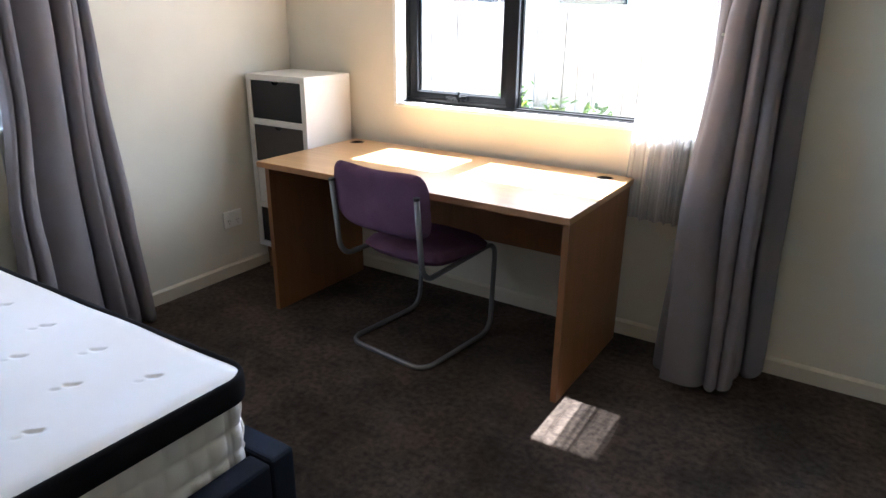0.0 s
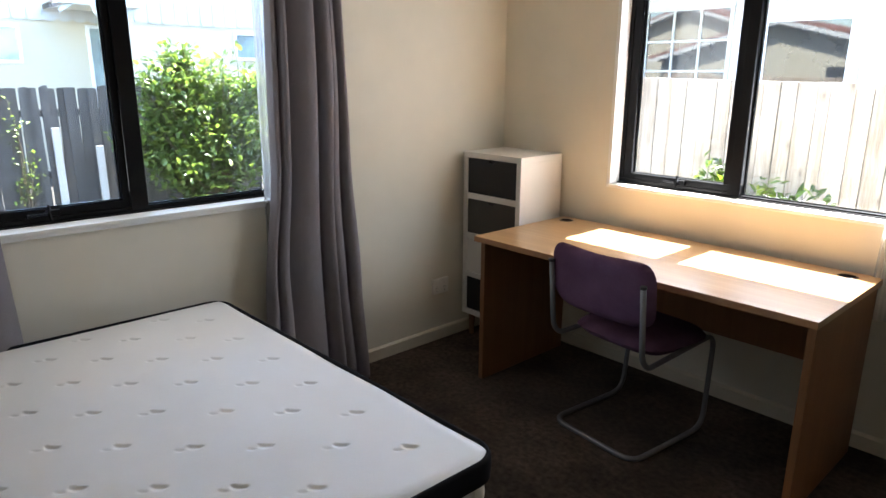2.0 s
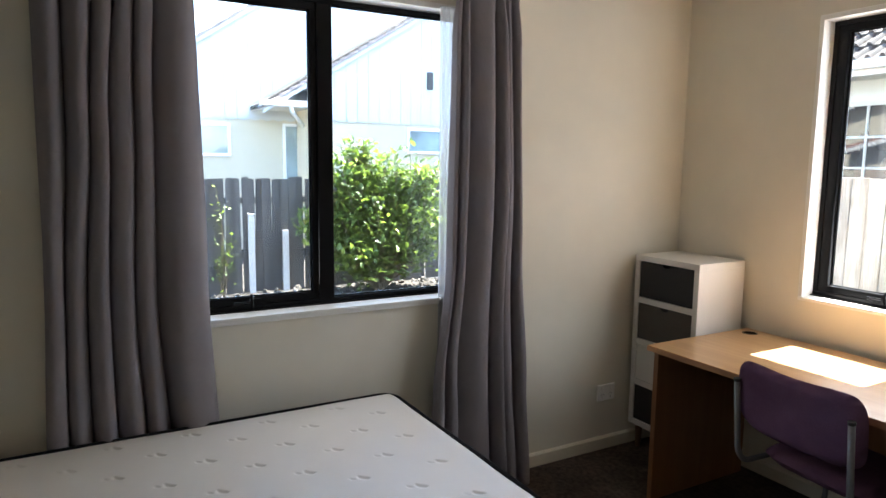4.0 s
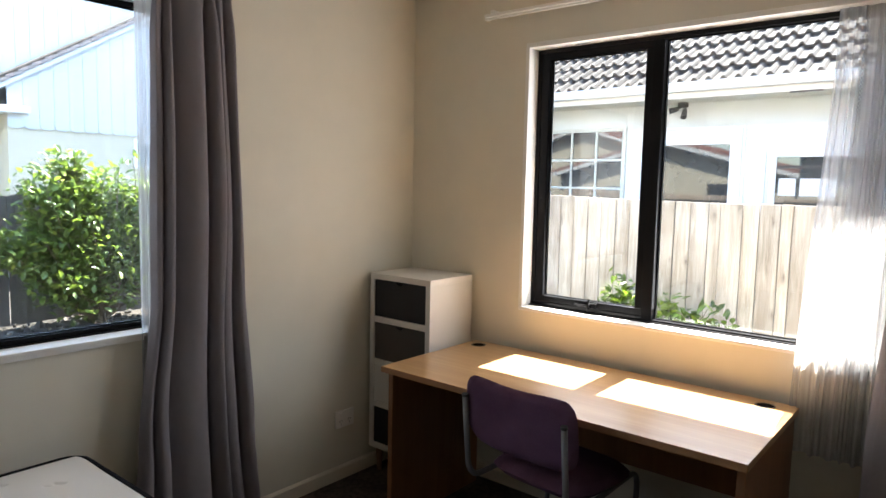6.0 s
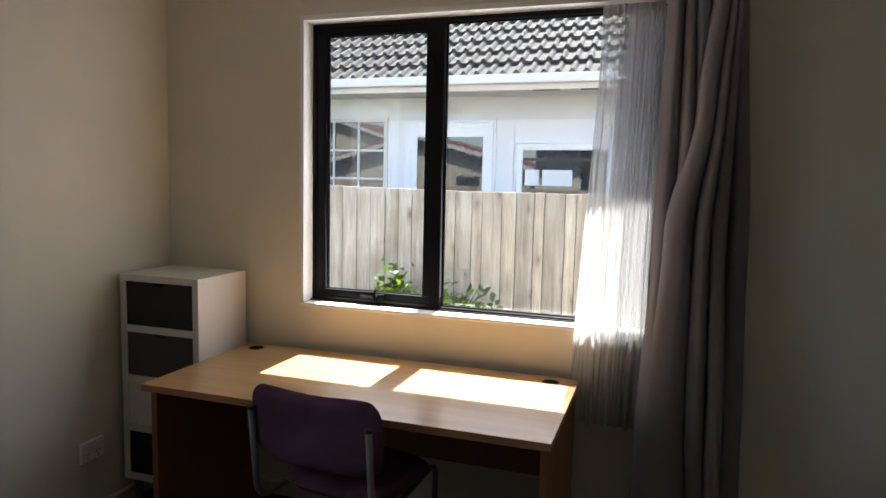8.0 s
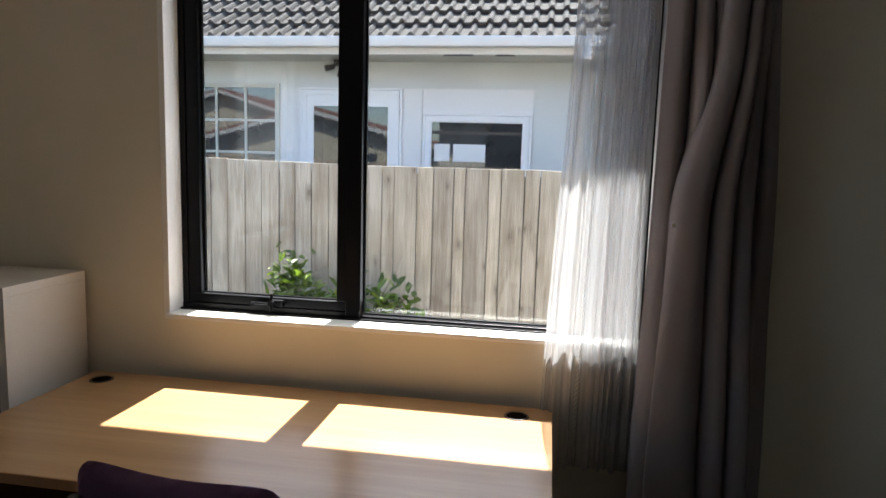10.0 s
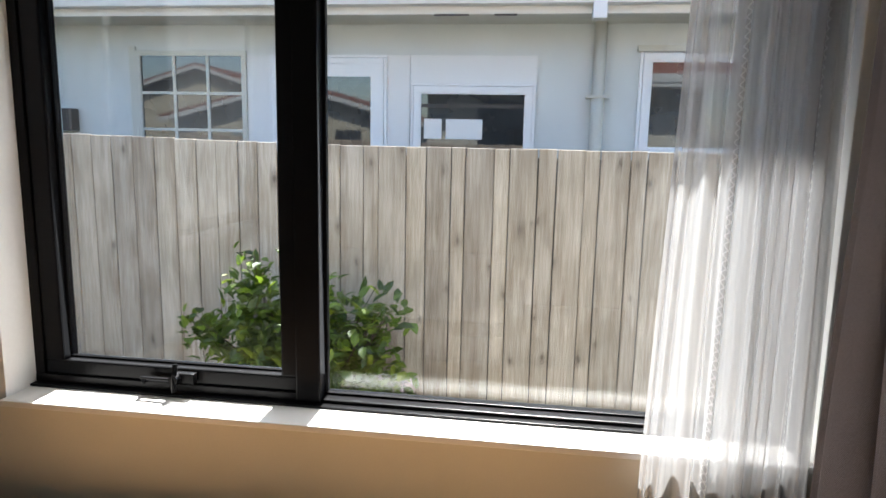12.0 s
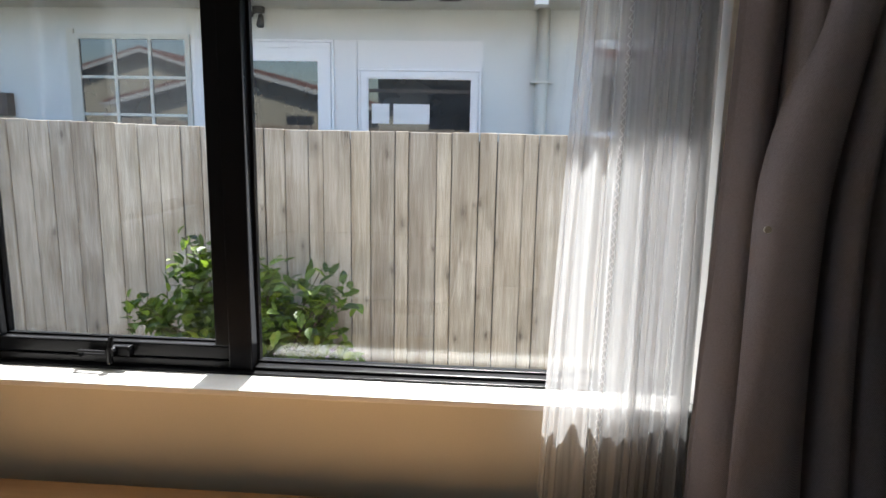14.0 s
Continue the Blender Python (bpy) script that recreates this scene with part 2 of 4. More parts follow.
M_BAND = surface("black_mattress_border", (0.006, 0.006, 0.008), (0.013, 0.013, 0.016), 0.9, 6.0, 420.0, 0.3, 0.001, spec=0.15)
M_NAVY = surface("navy_bed_fabric", (0.008, 0.011, 0.02), (0.02, 0.026, 0.042), 0.92, 6.0, 380.0, 0.6, 0.0012, spec=0.15)
M_CURTAIN = cloth("grey_herringbone_cloth", (0.182, 0.166, 0.182), (0.306, 0.281, 0.308))
M_VOILE = voile("white_voile")
M_PLASTIC = surface("white_plastic", (0.8, 0.79, 0.75), (0.85, 0.84, 0.8), 0.35, 5.0, 100.0, 0.03, 0.0003)
M_FENCE = timber("weathered_pale_pine", (0.345, 0.252, 0.178), (0.725, 0.618, 0.51), 0.85, 2, 105.0, 0.3, (0.1, 0.07, 0.05), 0.5, blotch=0.24, fineness=0.5)
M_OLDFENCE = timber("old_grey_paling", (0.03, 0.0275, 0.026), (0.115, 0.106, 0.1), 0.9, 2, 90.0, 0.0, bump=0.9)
M_STAKE = timber("bleached_stake", (0.42, 0.41, 0.4), (0.6, 0.59, 0.57), 0.85, 2, 90.0)
M_SOIL = surface("dry_garden_soil", (0.01, 0.0085, 0.007), (0.075, 0.062, 0.049), 0.95, 0.9, 24.0, 0.9, 0.03)
M_LITTER = scatter("stones_and_scraps", (0.02, 0.016, 0.012), (0.15, 0.13, 0.105))
M_RENDER = surface("pale_grey_render", (0.595, 0.63, 0.615), (0.665, 0.7, 0.685), 0.85, 1.6, 30.0, 0.25, 0.004, patch=0.06)
M_PANEL = surface("pale_panel_paint", (0.74, 0.745, 0.73), (0.79, 0.795, 0.78), 0.6, 1.4, 60.0, 0.05, 0.001)
M_JOINERY = surface("white_joinery_paint", (0.8, 0.81, 0.81), (0.85, 0.86, 0.86), 0.45, 3.0, 60.0, 0.05, 0.0005)
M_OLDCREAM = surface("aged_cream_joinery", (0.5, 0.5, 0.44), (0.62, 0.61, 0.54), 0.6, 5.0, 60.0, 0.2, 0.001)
M_TILE = surface("grey_concrete_roof_tile", (0.05, 0.0435, 0.0375), (0.13, 0.114, 0.1), 0.9, 2.2, 60.0, 0.4, 0.004, jitter=True, spec=0.15)
M_REDTILE = surface("red_brown_roof_tile", (0.2, 0.075, 0.05), (0.32, 0.13, 0.085), 0.8, 4.0, 60.0, 0.4, 0.004)
# pinkish verge tile, sunlight put into its pale colour
M_VERGE = surface("sunlit_verge_tile", (0.28, 0.235, 0.215), (0.42, 0.36, 0.33), 0.9, 5.0, 60.0, 0.3, 0.003)
M_GUTTER = surface("white_gutter_paint", (0.7, 0.7, 0.67), (0.78, 0.78, 0.75), 0.5, 3.0, 40.0, 0.1, 0.001)
M_CREAMWALL = surface("cream_house_render", (0.54, 0.485, 0.36), (0.61, 0.55, 0.42), 0.85, 1.2, 30.0, 0.2, 0.004)
M_CLAD = surface("pale_blue_grey_board", (0.52, 0.55, 0.565), (0.6, 0.625, 0.635), 0.6, 2.0, 40.0, 0.08, 0.001)
M_DARKPANE = dark_glass("dark_house_glass", (0.014, 0.016, 0.018))
M_PALEPANE = dark_glass("frosted_house_glass", (0.16, 0.21, 0.22))
M_LEAF = leaf_material("bush_leaf", (0.028, 0.054, 0.014), (0.135, 0.19, 0.042))
M_LEAF2 = leaf_material("citrus_leaf", (0.02, 0.038, 0.01), (0.145, 0.2, 0.026))
M_BARK = surface("thin_bark", (0.07, 0.05, 0.03), (0.15, 0.11, 0.07), 0.9, 12.0, 90.0, 0.5, 0.002)
M_DARKMETAL = surface("dark_lamp_metal", (0.02, 0.02, 0.02), (0.05, 0.05, 0.05), 0.5, 8.0, 90.0, 0.1, 0.0005)


# ---------------------------------------------------------------- mesh helpers
def link_mesh(name, bm, material, smooth=False):
    me = bpy.data.meshes.new(name)
    bmesh.ops.recalc_face_normals(bm, faces=bm.faces)
    bm.to_mesh(me)
    bm.free()
    me.materials.append(material)
    if smooth:
        for f in me.polygons:
            f.use_smooth = True
    return me


def part(name, bm, material, parent=None, label="", smooth=False):
    ob = new(name, link_mesh(name, bm, material, smooth))
    if parent:
        ob.parent = parent
    if label:
        ob["label"] = label
    return ob


def thing(name, label, category, group="", kind="", at=None):
    ob = new(name)
    ob.empty_display_size = 0.05
    if at:
        ob.matrix_world = at
    return tagged(ob, label, category, group, kind)


def block(x0, y0, z0, x1, y1, z1, bevel=0.0, segments=2, bm=None):
    """A box between two corners, its edges rounded."""
    own = bmesh.new()
    bmesh.ops.create_cube(own, size=1.0)
    for v in own.verts:
        v.co = Vector((x0 + (v.co.x + 0.5) * (x1 - x0), y0 + (v.co.y + 0.5) * (y1 - y0), z0 + (v.co.z + 0.5) * (z1 - z0)))
    if bevel:
        bmesh.ops.bevel(own, geom=own.edges[:], offset=bevel, segments=segments, affect="EDGES", profile=0.6)
    if bm is None:
        return own
    me = bpy.data.meshes.new("tmp")
    own.to_mesh(me)
    own.free()
    bm.from_mesh(me)
    bpy.data.meshes.remove(me)
    return bm


def fillet(points, radius, steps=6):
    """Round the corners of a polyline."""
    pts = [Vector(p) for p in points]
    out = [pts[0]]
    for a, b, c in zip(pts, pts[1:], pts[2:]):
        u, w = (a - b), (c - b)
        r = min(radius, u.length * 0.49, w.length * 0.49)
        p, q = b + u.normalized() * r, b + w.normalized() * r
        for i in range(steps + 1):
            t = i / steps
            out.append(p.lerp(b, t).lerp(b.lerp(q, t), t))
    return out + [pts[-1]]


def sweep(points, radius, sides=10, bm=None, taper=1.0):
    """A round tube along a polyline."""
    bm = bm or bmesh.new()
    pts = [Vector(p) for p in points]
    rings, side = [], None
    for i, p in enumerate(pts):
        d = (pts[min(i + 1, len(pts) - 1)] - pts[max(i - 1, 0)]).normalized()
        if side is None:
            side = d.orthogonal().normalized()
        side = (side - d * side.dot(d)).normalized()
        up = d.cross(side)
        r = radius * (1 + (taper - 1) * i / max(1, len(pts) - 1))
        rings.append([bm.verts.new(p + (side * math.cos(a) + up * math.sin(a)) * r) for a in (2 * math.pi * k / sides for k in range(sides))])
    for a, b in zip(rings, rings[1:]):
        for k in range(sides):
            bm.faces.new((a[k], a[(k + 1) % sides], b[(k + 1) % sides], b[k]))
    bm.faces.new(rings[0])
    bm.faces.new(rings[-1][::-1])
    return bm


def prism(outline, y0, y1, bm=None):
    """An outline in x and z pushed through from y0 to y1."""
    bm = bm or bmesh.new()
    a = [bm.verts.new((x, y0, z)) for x, z in outline]
    b = [bm.verts.new((x, y1, z)) for x, z in outline]
    bm.faces.new(a)
    bm.faces.new(b[::-1])
    for i in range(len(a)):
        j = (i + 1) % len(a)
        bm.faces.new((a[i], b[i], b[j], a[j]))
    return bm


# ---------------------------------------------------------------- the room
WEST, NORTH, EAST, SOUTH, TOP, THICK = -2.05, 3.3, 2.2, -1.2, 2.5, 0.15
GROUND = -0.3
W2 = dict(left=-1.32, right=0.18, sill=0.925, head=2.158)
W1 = dict(left=0.62, right=2.13, sill=0.925, head=2.165)


def holed_wall(name, a, b, low, high, holes, material, m, label):
    """A wall along local x with its inner face on y = 0 and openings right through it."""
    bm = bmesh.new()
    xs = sorted({a, b, *(v for h in holes for v in h[:2])})
    for x0, x1 in zip(xs, xs[1:]):
        z = low
        for h in sorted((h for h in holes if h[0] <= x0 and x1 <= h[1]), key=lambda h: h[2]):
            block(x0, 0, z, x1, THICK, h[2], bm=bm)
            z = h[3]
        block(x0, 0, z, x1, THICK, high, bm=bm)
    bmesh.ops.remove_doubles(bm, verts=bm.verts, dist=1e-5)
    ob = part(name, bm, material)
    ob.matrix_world = m
    return tagged(ob, label, "wall", kind="structure")


NORTH_M = pose(0, NORTH, 0)
WEST_M = pose(WEST, 0, 0, 0, 0, 90)
holed_wall("wall_north", WEST, EAST + THICK, GROUND, TOP, [(W2["left"], W2["right"], W2["sill"] - 0.019, W2["head"])], M_WALL, NORTH_M, "cream painted plaster wall with a window opening")
holed_wall("wall_west", SOUTH - THICK, NORTH + THICK, GROUND, TOP, [(W1["left"], W1["right"], W1["sill"] - 0.019, W1["head"])], M_WALL, WEST_M, "cream painted plaster wall with a window opening")
tagged(part("wall_east", block(EAST, SOUTH, GROUND, EAST + THICK, NORTH, TOP), M_WALL), "plain cream painted plaster wall", "wall", kind="structure")
tagged(part("wall_south", block(WEST, SOUTH - THICK, GROUND, EAST + THICK, SOUTH, TOP), M_WALL), "plain cream painted plaster wall", "wall", kind="structure")
tagged(part("floor", block(WEST, SOUTH, -0.1, EAST, NORTH, 0.0), M_CARPET), "dark brown-grey cut-pile carpet floor", "floor", kind="structure")
tagged(part("ceiling", block(WEST - THICK, SOUTH - THICK, TOP, EAST + THICK, NORTH + THICK, TOP + 0.1), M_CEIL), "plain cream painted ceiling", "ceiling", kind="structure")
# the house's own eaves shade the upper part of the north window
EAVE = 3.938
tagged(part("soffit", block(WEST - 0.75, NORTH + THICK, 2.36, EAST + 0.8, EAVE, 2.42), M_GUTTER), "white soffit of the eaves over the window", "eaves", kind="structure")
tagged(part("trim", block(WEST - 0.75, EAVE - 0.012, 2.425, EAST + 0.8, EAVE + 0.012, 2.56, 0.004), M_GUTTER), "white fascia board on the eaves", "trim", kind="structure")
roofing = bmesh.new()
prism([(SOUTH - 0.7, 2.61), (NORTH + 0.16, 2.61), (EAVE - 0.014, 2.44), (EAVE - 0.014, 2.55), (1.2, 4.1), (SOUTH - 0.7, 2.66)], WEST - 0.75, EAST + 0.8, roofing)
bmesh.ops.rotate(roofing, verts=roofing.verts, cent=(0, 0, 0), matrix=Matrix.Rotation(radians(90), 3, "Z"))
for v in roofing.verts:
    v.co.x = -v.co.x
tagged(part("roof", roofing, M_REDTILE), "low red-brown tiled roof over the room", "roof", kind="structure")


def skirting(name, a, b, m):
    bm = prism([(0, 0), (-0.013, 0), (-0.013, 0.059), (-0.004, 0.069), (0, 0.07)], a, b)
    ob = part(name, bm, M_SKIRT)
    ob.matrix_world = m
    tagged(ob, "cream painted timber skirting board", "skirting board", kind="structure")


skirting("baseboard", WEST + 0.013, EAST, pose(0, NORTH, 0, 0, 0, 90) @ Matrix.Diagonal((1, -1, 1, 1)))
skirting("baseboard", SOUTH, NORTH - 0.013, pose(WEST, 0, 0) @ Matrix.Diagonal((-1, 1, 1, 1)))


def window(name, w, m, label, split, jamb=0.03, meet=0.026, mull=0.034, low=0.022, f0=0.084, nosing=0.026):
    """Aluminium window: a narrow opening sash and a wide fixed pane, in a white timber liner. Local x runs along the wall, y outward."""
    a, b, s, h = 0.0, w["right"] - w["left"], 0.0, w["head"] - w["sill"]
    win = thing(name, label, "window", kind="structure", at=m)
    t = 0.018
    part("sill", block(a - 0.002, -nosing, s - 0.013, b + 0.002, f0 + 0.001, s, 0.003), M_TRIM, win, "white painted timber sill")
    part("sill_packer", block(a - 0.002, -0.002, s - 0.02, b + 0.002, f0 + 0.001, s - 0.0125), M_TRIM, win)
    part("head_liner", block(a, -0.004, h - 0.004, b, 0.085, h + t, 0.002), M_TRIM, win)
    part("side_liner", block(a - t, -0.004, s - 0.02, a + 0.002, 0.085, h + t, 0.002), M_TRIM, win)
    part("side_liner", block(b - 0.002, -0.004, s - 0.02, b + t, 0.085, h + t, 0.002), M_TRIM, win)
    f1, g = 0.137, 0.022
    part("frame_flange", block(a + 0.001, f0 - 0.018, s - 0.001, b - 0.001, f0, s + 0.005, 0.001), M_BLACK, win)
    part("frame_rail", block(a, f0, s, split, f1, s + g, 0.002), M_BLACK, win)
    part("frame_rail", block(split, f0, s, b, f1, s + low, 0.002), M_BLACK, win)
    part("frame_rail", block(a, f0, h - g, b, f1, h - 0.002, 0.002), M_BLACK, win)
    part("frame_stile", block(a, f0 + 0.001, s + g, a + g, f1, h - g, 0.002), M_BLACK, win)
    part("frame_stile", block(b - g, f0 + 0.001, s + g, b, f1, h - g, 0.002), M_BLACK, win)
    part("mullion", block(split - 0.03, f0 - 0.004, s + 0.004, split + mull, f1, h - g, 0.003), M_BLACK, win)
    sash = part("sash", bmesh.new(), M_BLACK, win, "black aluminium opening sash")
    x0, x1, z0, z1, q = a + g, split - 0.03, s + g, h - g, 0.03
    xl, xr = x0 + jamb, x1 - meet
    for c in ((x0, z0, x1, z0 + q), (x0, z1 - q, x1, z1), (x0, z0 + q, xl, z1 - q), (xr, z0 + q, x1, z1 - q)):
        part("sash_bar", block(c[0] - 0.001, f0 + 0.006, c[1] - 0.001, c[2] + 0.001, f1 - 0.01, c[3] + 0.001, 0.004), M_BLACK, sash)
    for c in ((xl, z0 + q, xr, z1 - q), (split + mull, s + low, b - g, h - g)):
        # a sealed unit of two panes
        for deep in (0.112, 0.124):
            pane = part("pane", block(c[0], deep, c[1], c[2], deep + 0.004, c[3]), M_GLASS, win, "clear glass pane")
            pane.visible_shadow = False
        bead = part("glazing_bead", bmesh.new(), M_BLACK, win)
        for d in ((c[0], c[1], c[2], c[1] + 0.005), (c[0], c[3] - 0.006, c[2], c[3]), (c[0], c[1] + 0.006, c[0] + 0.006, c[3] - 0.006), (c[2] - 0.006, c[1] + 0.006, c[2], c[3] - 0.006)):
            part("bead_strip", block(d[0], 0.102, d[1], d[2], 0.111, d[3], 0.001), M_BLACK, bead)
    # casement latch on the sash's bottom rail: keeper, upright lever and its two-barred stay
    hx = a + (split - a) * 0.5 + 0.024
    handle = part("latch", block(hx + 0.004, f0 - 0.012, z0 + 0.004, hx + 0.036, f0 + 0.006, z0 + 0.026, 0.003), M_BLACK, win, "black window latch")
    part("latch_lever", sweep(fillet([(hx, f0 - 0.014, z0 + 0.046), (hx, f0 - 0.022, z0 + 0.02), (hx + 0.001, f0 - 0.025, z0 - 0.008)], 0.012), 0.0055, 8), M_BLACK, handle)
    part("lever_boss", sweep([(hx, f0 + 0.004, z0 + 0.016), (hx, f0 - 0.026, z0 + 0.016)], 0.01, 12), M_BLACK, handle)
    part("stay_bar", block(hx - 0.075, f0 - 0.016, z0 + 0.002, hx + 0.004, f0 - 0.007, z0 + 0.009, 0.002), M_BLACK, handle)
    part("stay_bar", block(hx - 0.07, f0 - 0.026, z0 + 0.014, hx - 0.004, f0 - 0.018, z0 + 0.019, 0.002), M_BLACK, handle)
    part("stay_pin", sweep([(hx - 0.066, f0 - 0.022, z0 + 0.005), (hx - 0.066, f0 - 0.01, z0 + 0.016)], 0.004, 8), M_BLACK, handle)
    return win


window("window_2", W2, pose(W2["left"], NORTH, W2["sill"]), "black aluminium casement window in white timber reveal over the desk", 0.60, 0.042, 0.032, 0.02, 0.012, 0.076, 0.02)
window("window_1", W1, WEST_M @ pose(W1["left"], 0, W1["sill"]), "black aluminium casement window in white timber reveal beside the bed", 0.675)
tagged(part("trim", block(WEST - 0.002, W1["left"] - 0.04, W1["sill"] - 0.03, WEST + 0.016, W1["right"] + 0.04, W1["sill"] - 0.004, 0.003), M_TRIM), "white sill nosing under the window", "trim", kind="structure")


# ---------------------------------------------------------------- desk, cabinet, chair
def desk():
    d = thing("desk", "beech laminate office desk with panel ends and modesty panel", "desk")
    x0, x1, y0, y1, z = -1.557, -0.078, 2.575, 3.252, 0.726
    part("desktop", block(x0, y0 + 0.002, z - 0.025, x1, y1, z, 0.0015), M_BEECH, d, "beech laminate top")
    part("front_edge", block(x0, y0, z - 0.025, x1, y0 + 0.0022, z - 0.0005, 0.0008), M_BEECH_EDGE, d)
    # these panels carry their shade as a darker laminate colour
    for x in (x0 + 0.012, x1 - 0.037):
        part("end_panel", block(x, y0 + 0.035, 0.0, x + 0.025, y1 - 0.015, z - 0.025, 0.0015), M_BEECH_SHADED, d)
    part("modesty_panel", block(x0 + 0.037, y1 - 0.1, 0.36, x1 - 0.037, y1 - 0.082, z - 0.025, 0.001), M_BEECH_SHADED, d)
    for x in (-1.482, -0.178):
        ring = bmesh.new()
        n = 28
        for r0, r1, h0, h1 in ((0.029, 0.034, 0.0022, 0.0018), (0.034, 0.036, 0.0018, 0.0002)):
            a = [ring.verts.new((x + max(r0, 1e-4) * math.cos(2 * math.pi * k / n), 3.175 + max(r0, 1e-4) * math.sin(2 * math.pi * k / n), z + h0)) for k in range(n)]
            b = [ring.verts.new((x + r1 * math.cos(2 * math.pi * k / n), 3.175 + r1 * math.sin(2 * math.pi * k / n), z + h1)) for k in range(n)]
            for k in range(n):
                ring.faces.new((a[k], b[k], b[(k + 1) % n], a[(k + 1) % n]))
        grommet = part("cable_grommet", ring, M_GROMMET, d, "round brown cable grommet", smooth=True)
        part("cable_hole", sweep([(x, 3.175, z + 0.0005), (x, 3.175, z + 0.0012)], 0.0292, 28), M_HOLE, grommet)


def drawer_front(x0, x1, y, z0, z1):
    """A front with a half-round finger notch in its upper edge."""
    xc, r, n = (x0 + x1) / 2, 0.026, 10
    top = [(xc + r * math.cos(math.pi * k / n), z1 - 0.017 * math.sin(math.pi * k / n)) for k in range(n + 1)]
    return prism([(x0, z0), (x1, z0), (x1, z1), *top, (x0, z1)], y, y + 0.014)


def cabinet():
    c = thing("drawer_cabinet", "tall narrow white laminate cabinet with dark drawers on wooden legs", "cabinet")
    x0, x1, y0, y1, z0, z1, t = -2.02, -1.612, 2.955, 3.285, 0.132, 1.051, 0.03
    part("side_panel", block(x0, y0, z0, x0 + t, y1, z1 - t, 0.002), M_WHITE, c)
    part("side_panel", block(x1 - t, y0, z0, x1, y1, z1 - t, 0.002), M_WHITE, c)
    part("top_panel", block(x0, y0, z1 - t, x1, y1, z1, 0.002), M_WHITE, c)
    part("bottom_panel", block(x0 + t, y0, z0, x1 - t, y1, z0 + t, 0.002), M_WHITE, c)
    part("back_panel", block(x0 + t, y1 - 0.006, z0 + t, x1 - t, y1 - 0.001, z1 - t), M_WHITE, c)
    pitch = (z1 - z0 - t) / 4
    for k in range(4):
        low = z0 + t + k * pitch
        if k:
            part("shelf", block(x0 + t, y0 + 0.001, low - t, x1 - t, y1 - 0.006, low, 0.001), M_WHITE, c)
        m, label = ((M_NAVYDRAWER, "black drawer front"), (M_WHITE, "white drawer front"), (M_GREYDRAWER, "grey-brown drawer front"), (M_NAVYDRAWER, "black drawer front"))[k]
        part("drawer", drawer_front(x0 + t + 0.002, x1 - t - 0.002, y0 + 0.005, low + 0.002, low + pitch - t - 0.003), m, c, label)
        part("drawer_box", block(x0 + t + 0.008, y0 + 0.022, low + 0.004, x1 - t - 0.008, y1 - 0.03, low + pitch - t - 0.03), m, c)
    for x in (x0 + 0.04, x1 - 0.04):
        for y in (y0 + 0.04, y1 - 0.04):
            part("leg", sweep([(x, y, z0), (x, y, 0.0)], 0.02, 12, taper=0.65), M_LEG, c, "tapered brown wooden leg")


def cushion(w, h, d, bulge, n=(18, 14), curve=0.0):
    """A soft upholstered pad, w by h, d thick, its faces swelling and its corners round; curve bows it along x."""
    bm = bmesh.new()
    for sgn in (-1, 1):
        grid = []
        for j in range(n[1] + 1):
            row = []
            for i in range(n[0] + 1):
                u, v = 2 * i / n[0] - 1, 2 * j / n[1] - 1
                uu, vv = math.copysign(abs(u) ** 0.85, u), math.copysign(abs(v) ** 0.85, v)
                k = (abs(uu) ** 4.5 + abs(vv) ** 4.5) ** (1 / 4.5) if (u or v) else 1.0
                k = max(k, 1e-6)
                sx = max(abs(uu), abs(vv)) / k
                x, z = uu * sx * w / 2, vv * sx * h / 2
                edge = max(abs(u), abs(v))
                y = sgn * (d / 2 * math.sqrt(max(0.0, 1 - edge ** 8)) + bulge * (1 - u * u) * (1 - v * v))
                y += curve * u * u + 0.0012 * noise.noise((x * 30, z * 30, sgn))
                row.append(bm.verts.new((x, y, z)))
            grid.append(row)
        for a, b in zip(grid, grid[1:]):
            for p, q, r, s in zip(a, a[1:], b[1:], b):
                bm.faces.new((p, q, r, s))
    bmesh.ops.remove_doubles(bm, verts=bm.verts, dist=2e-4)
    return bm


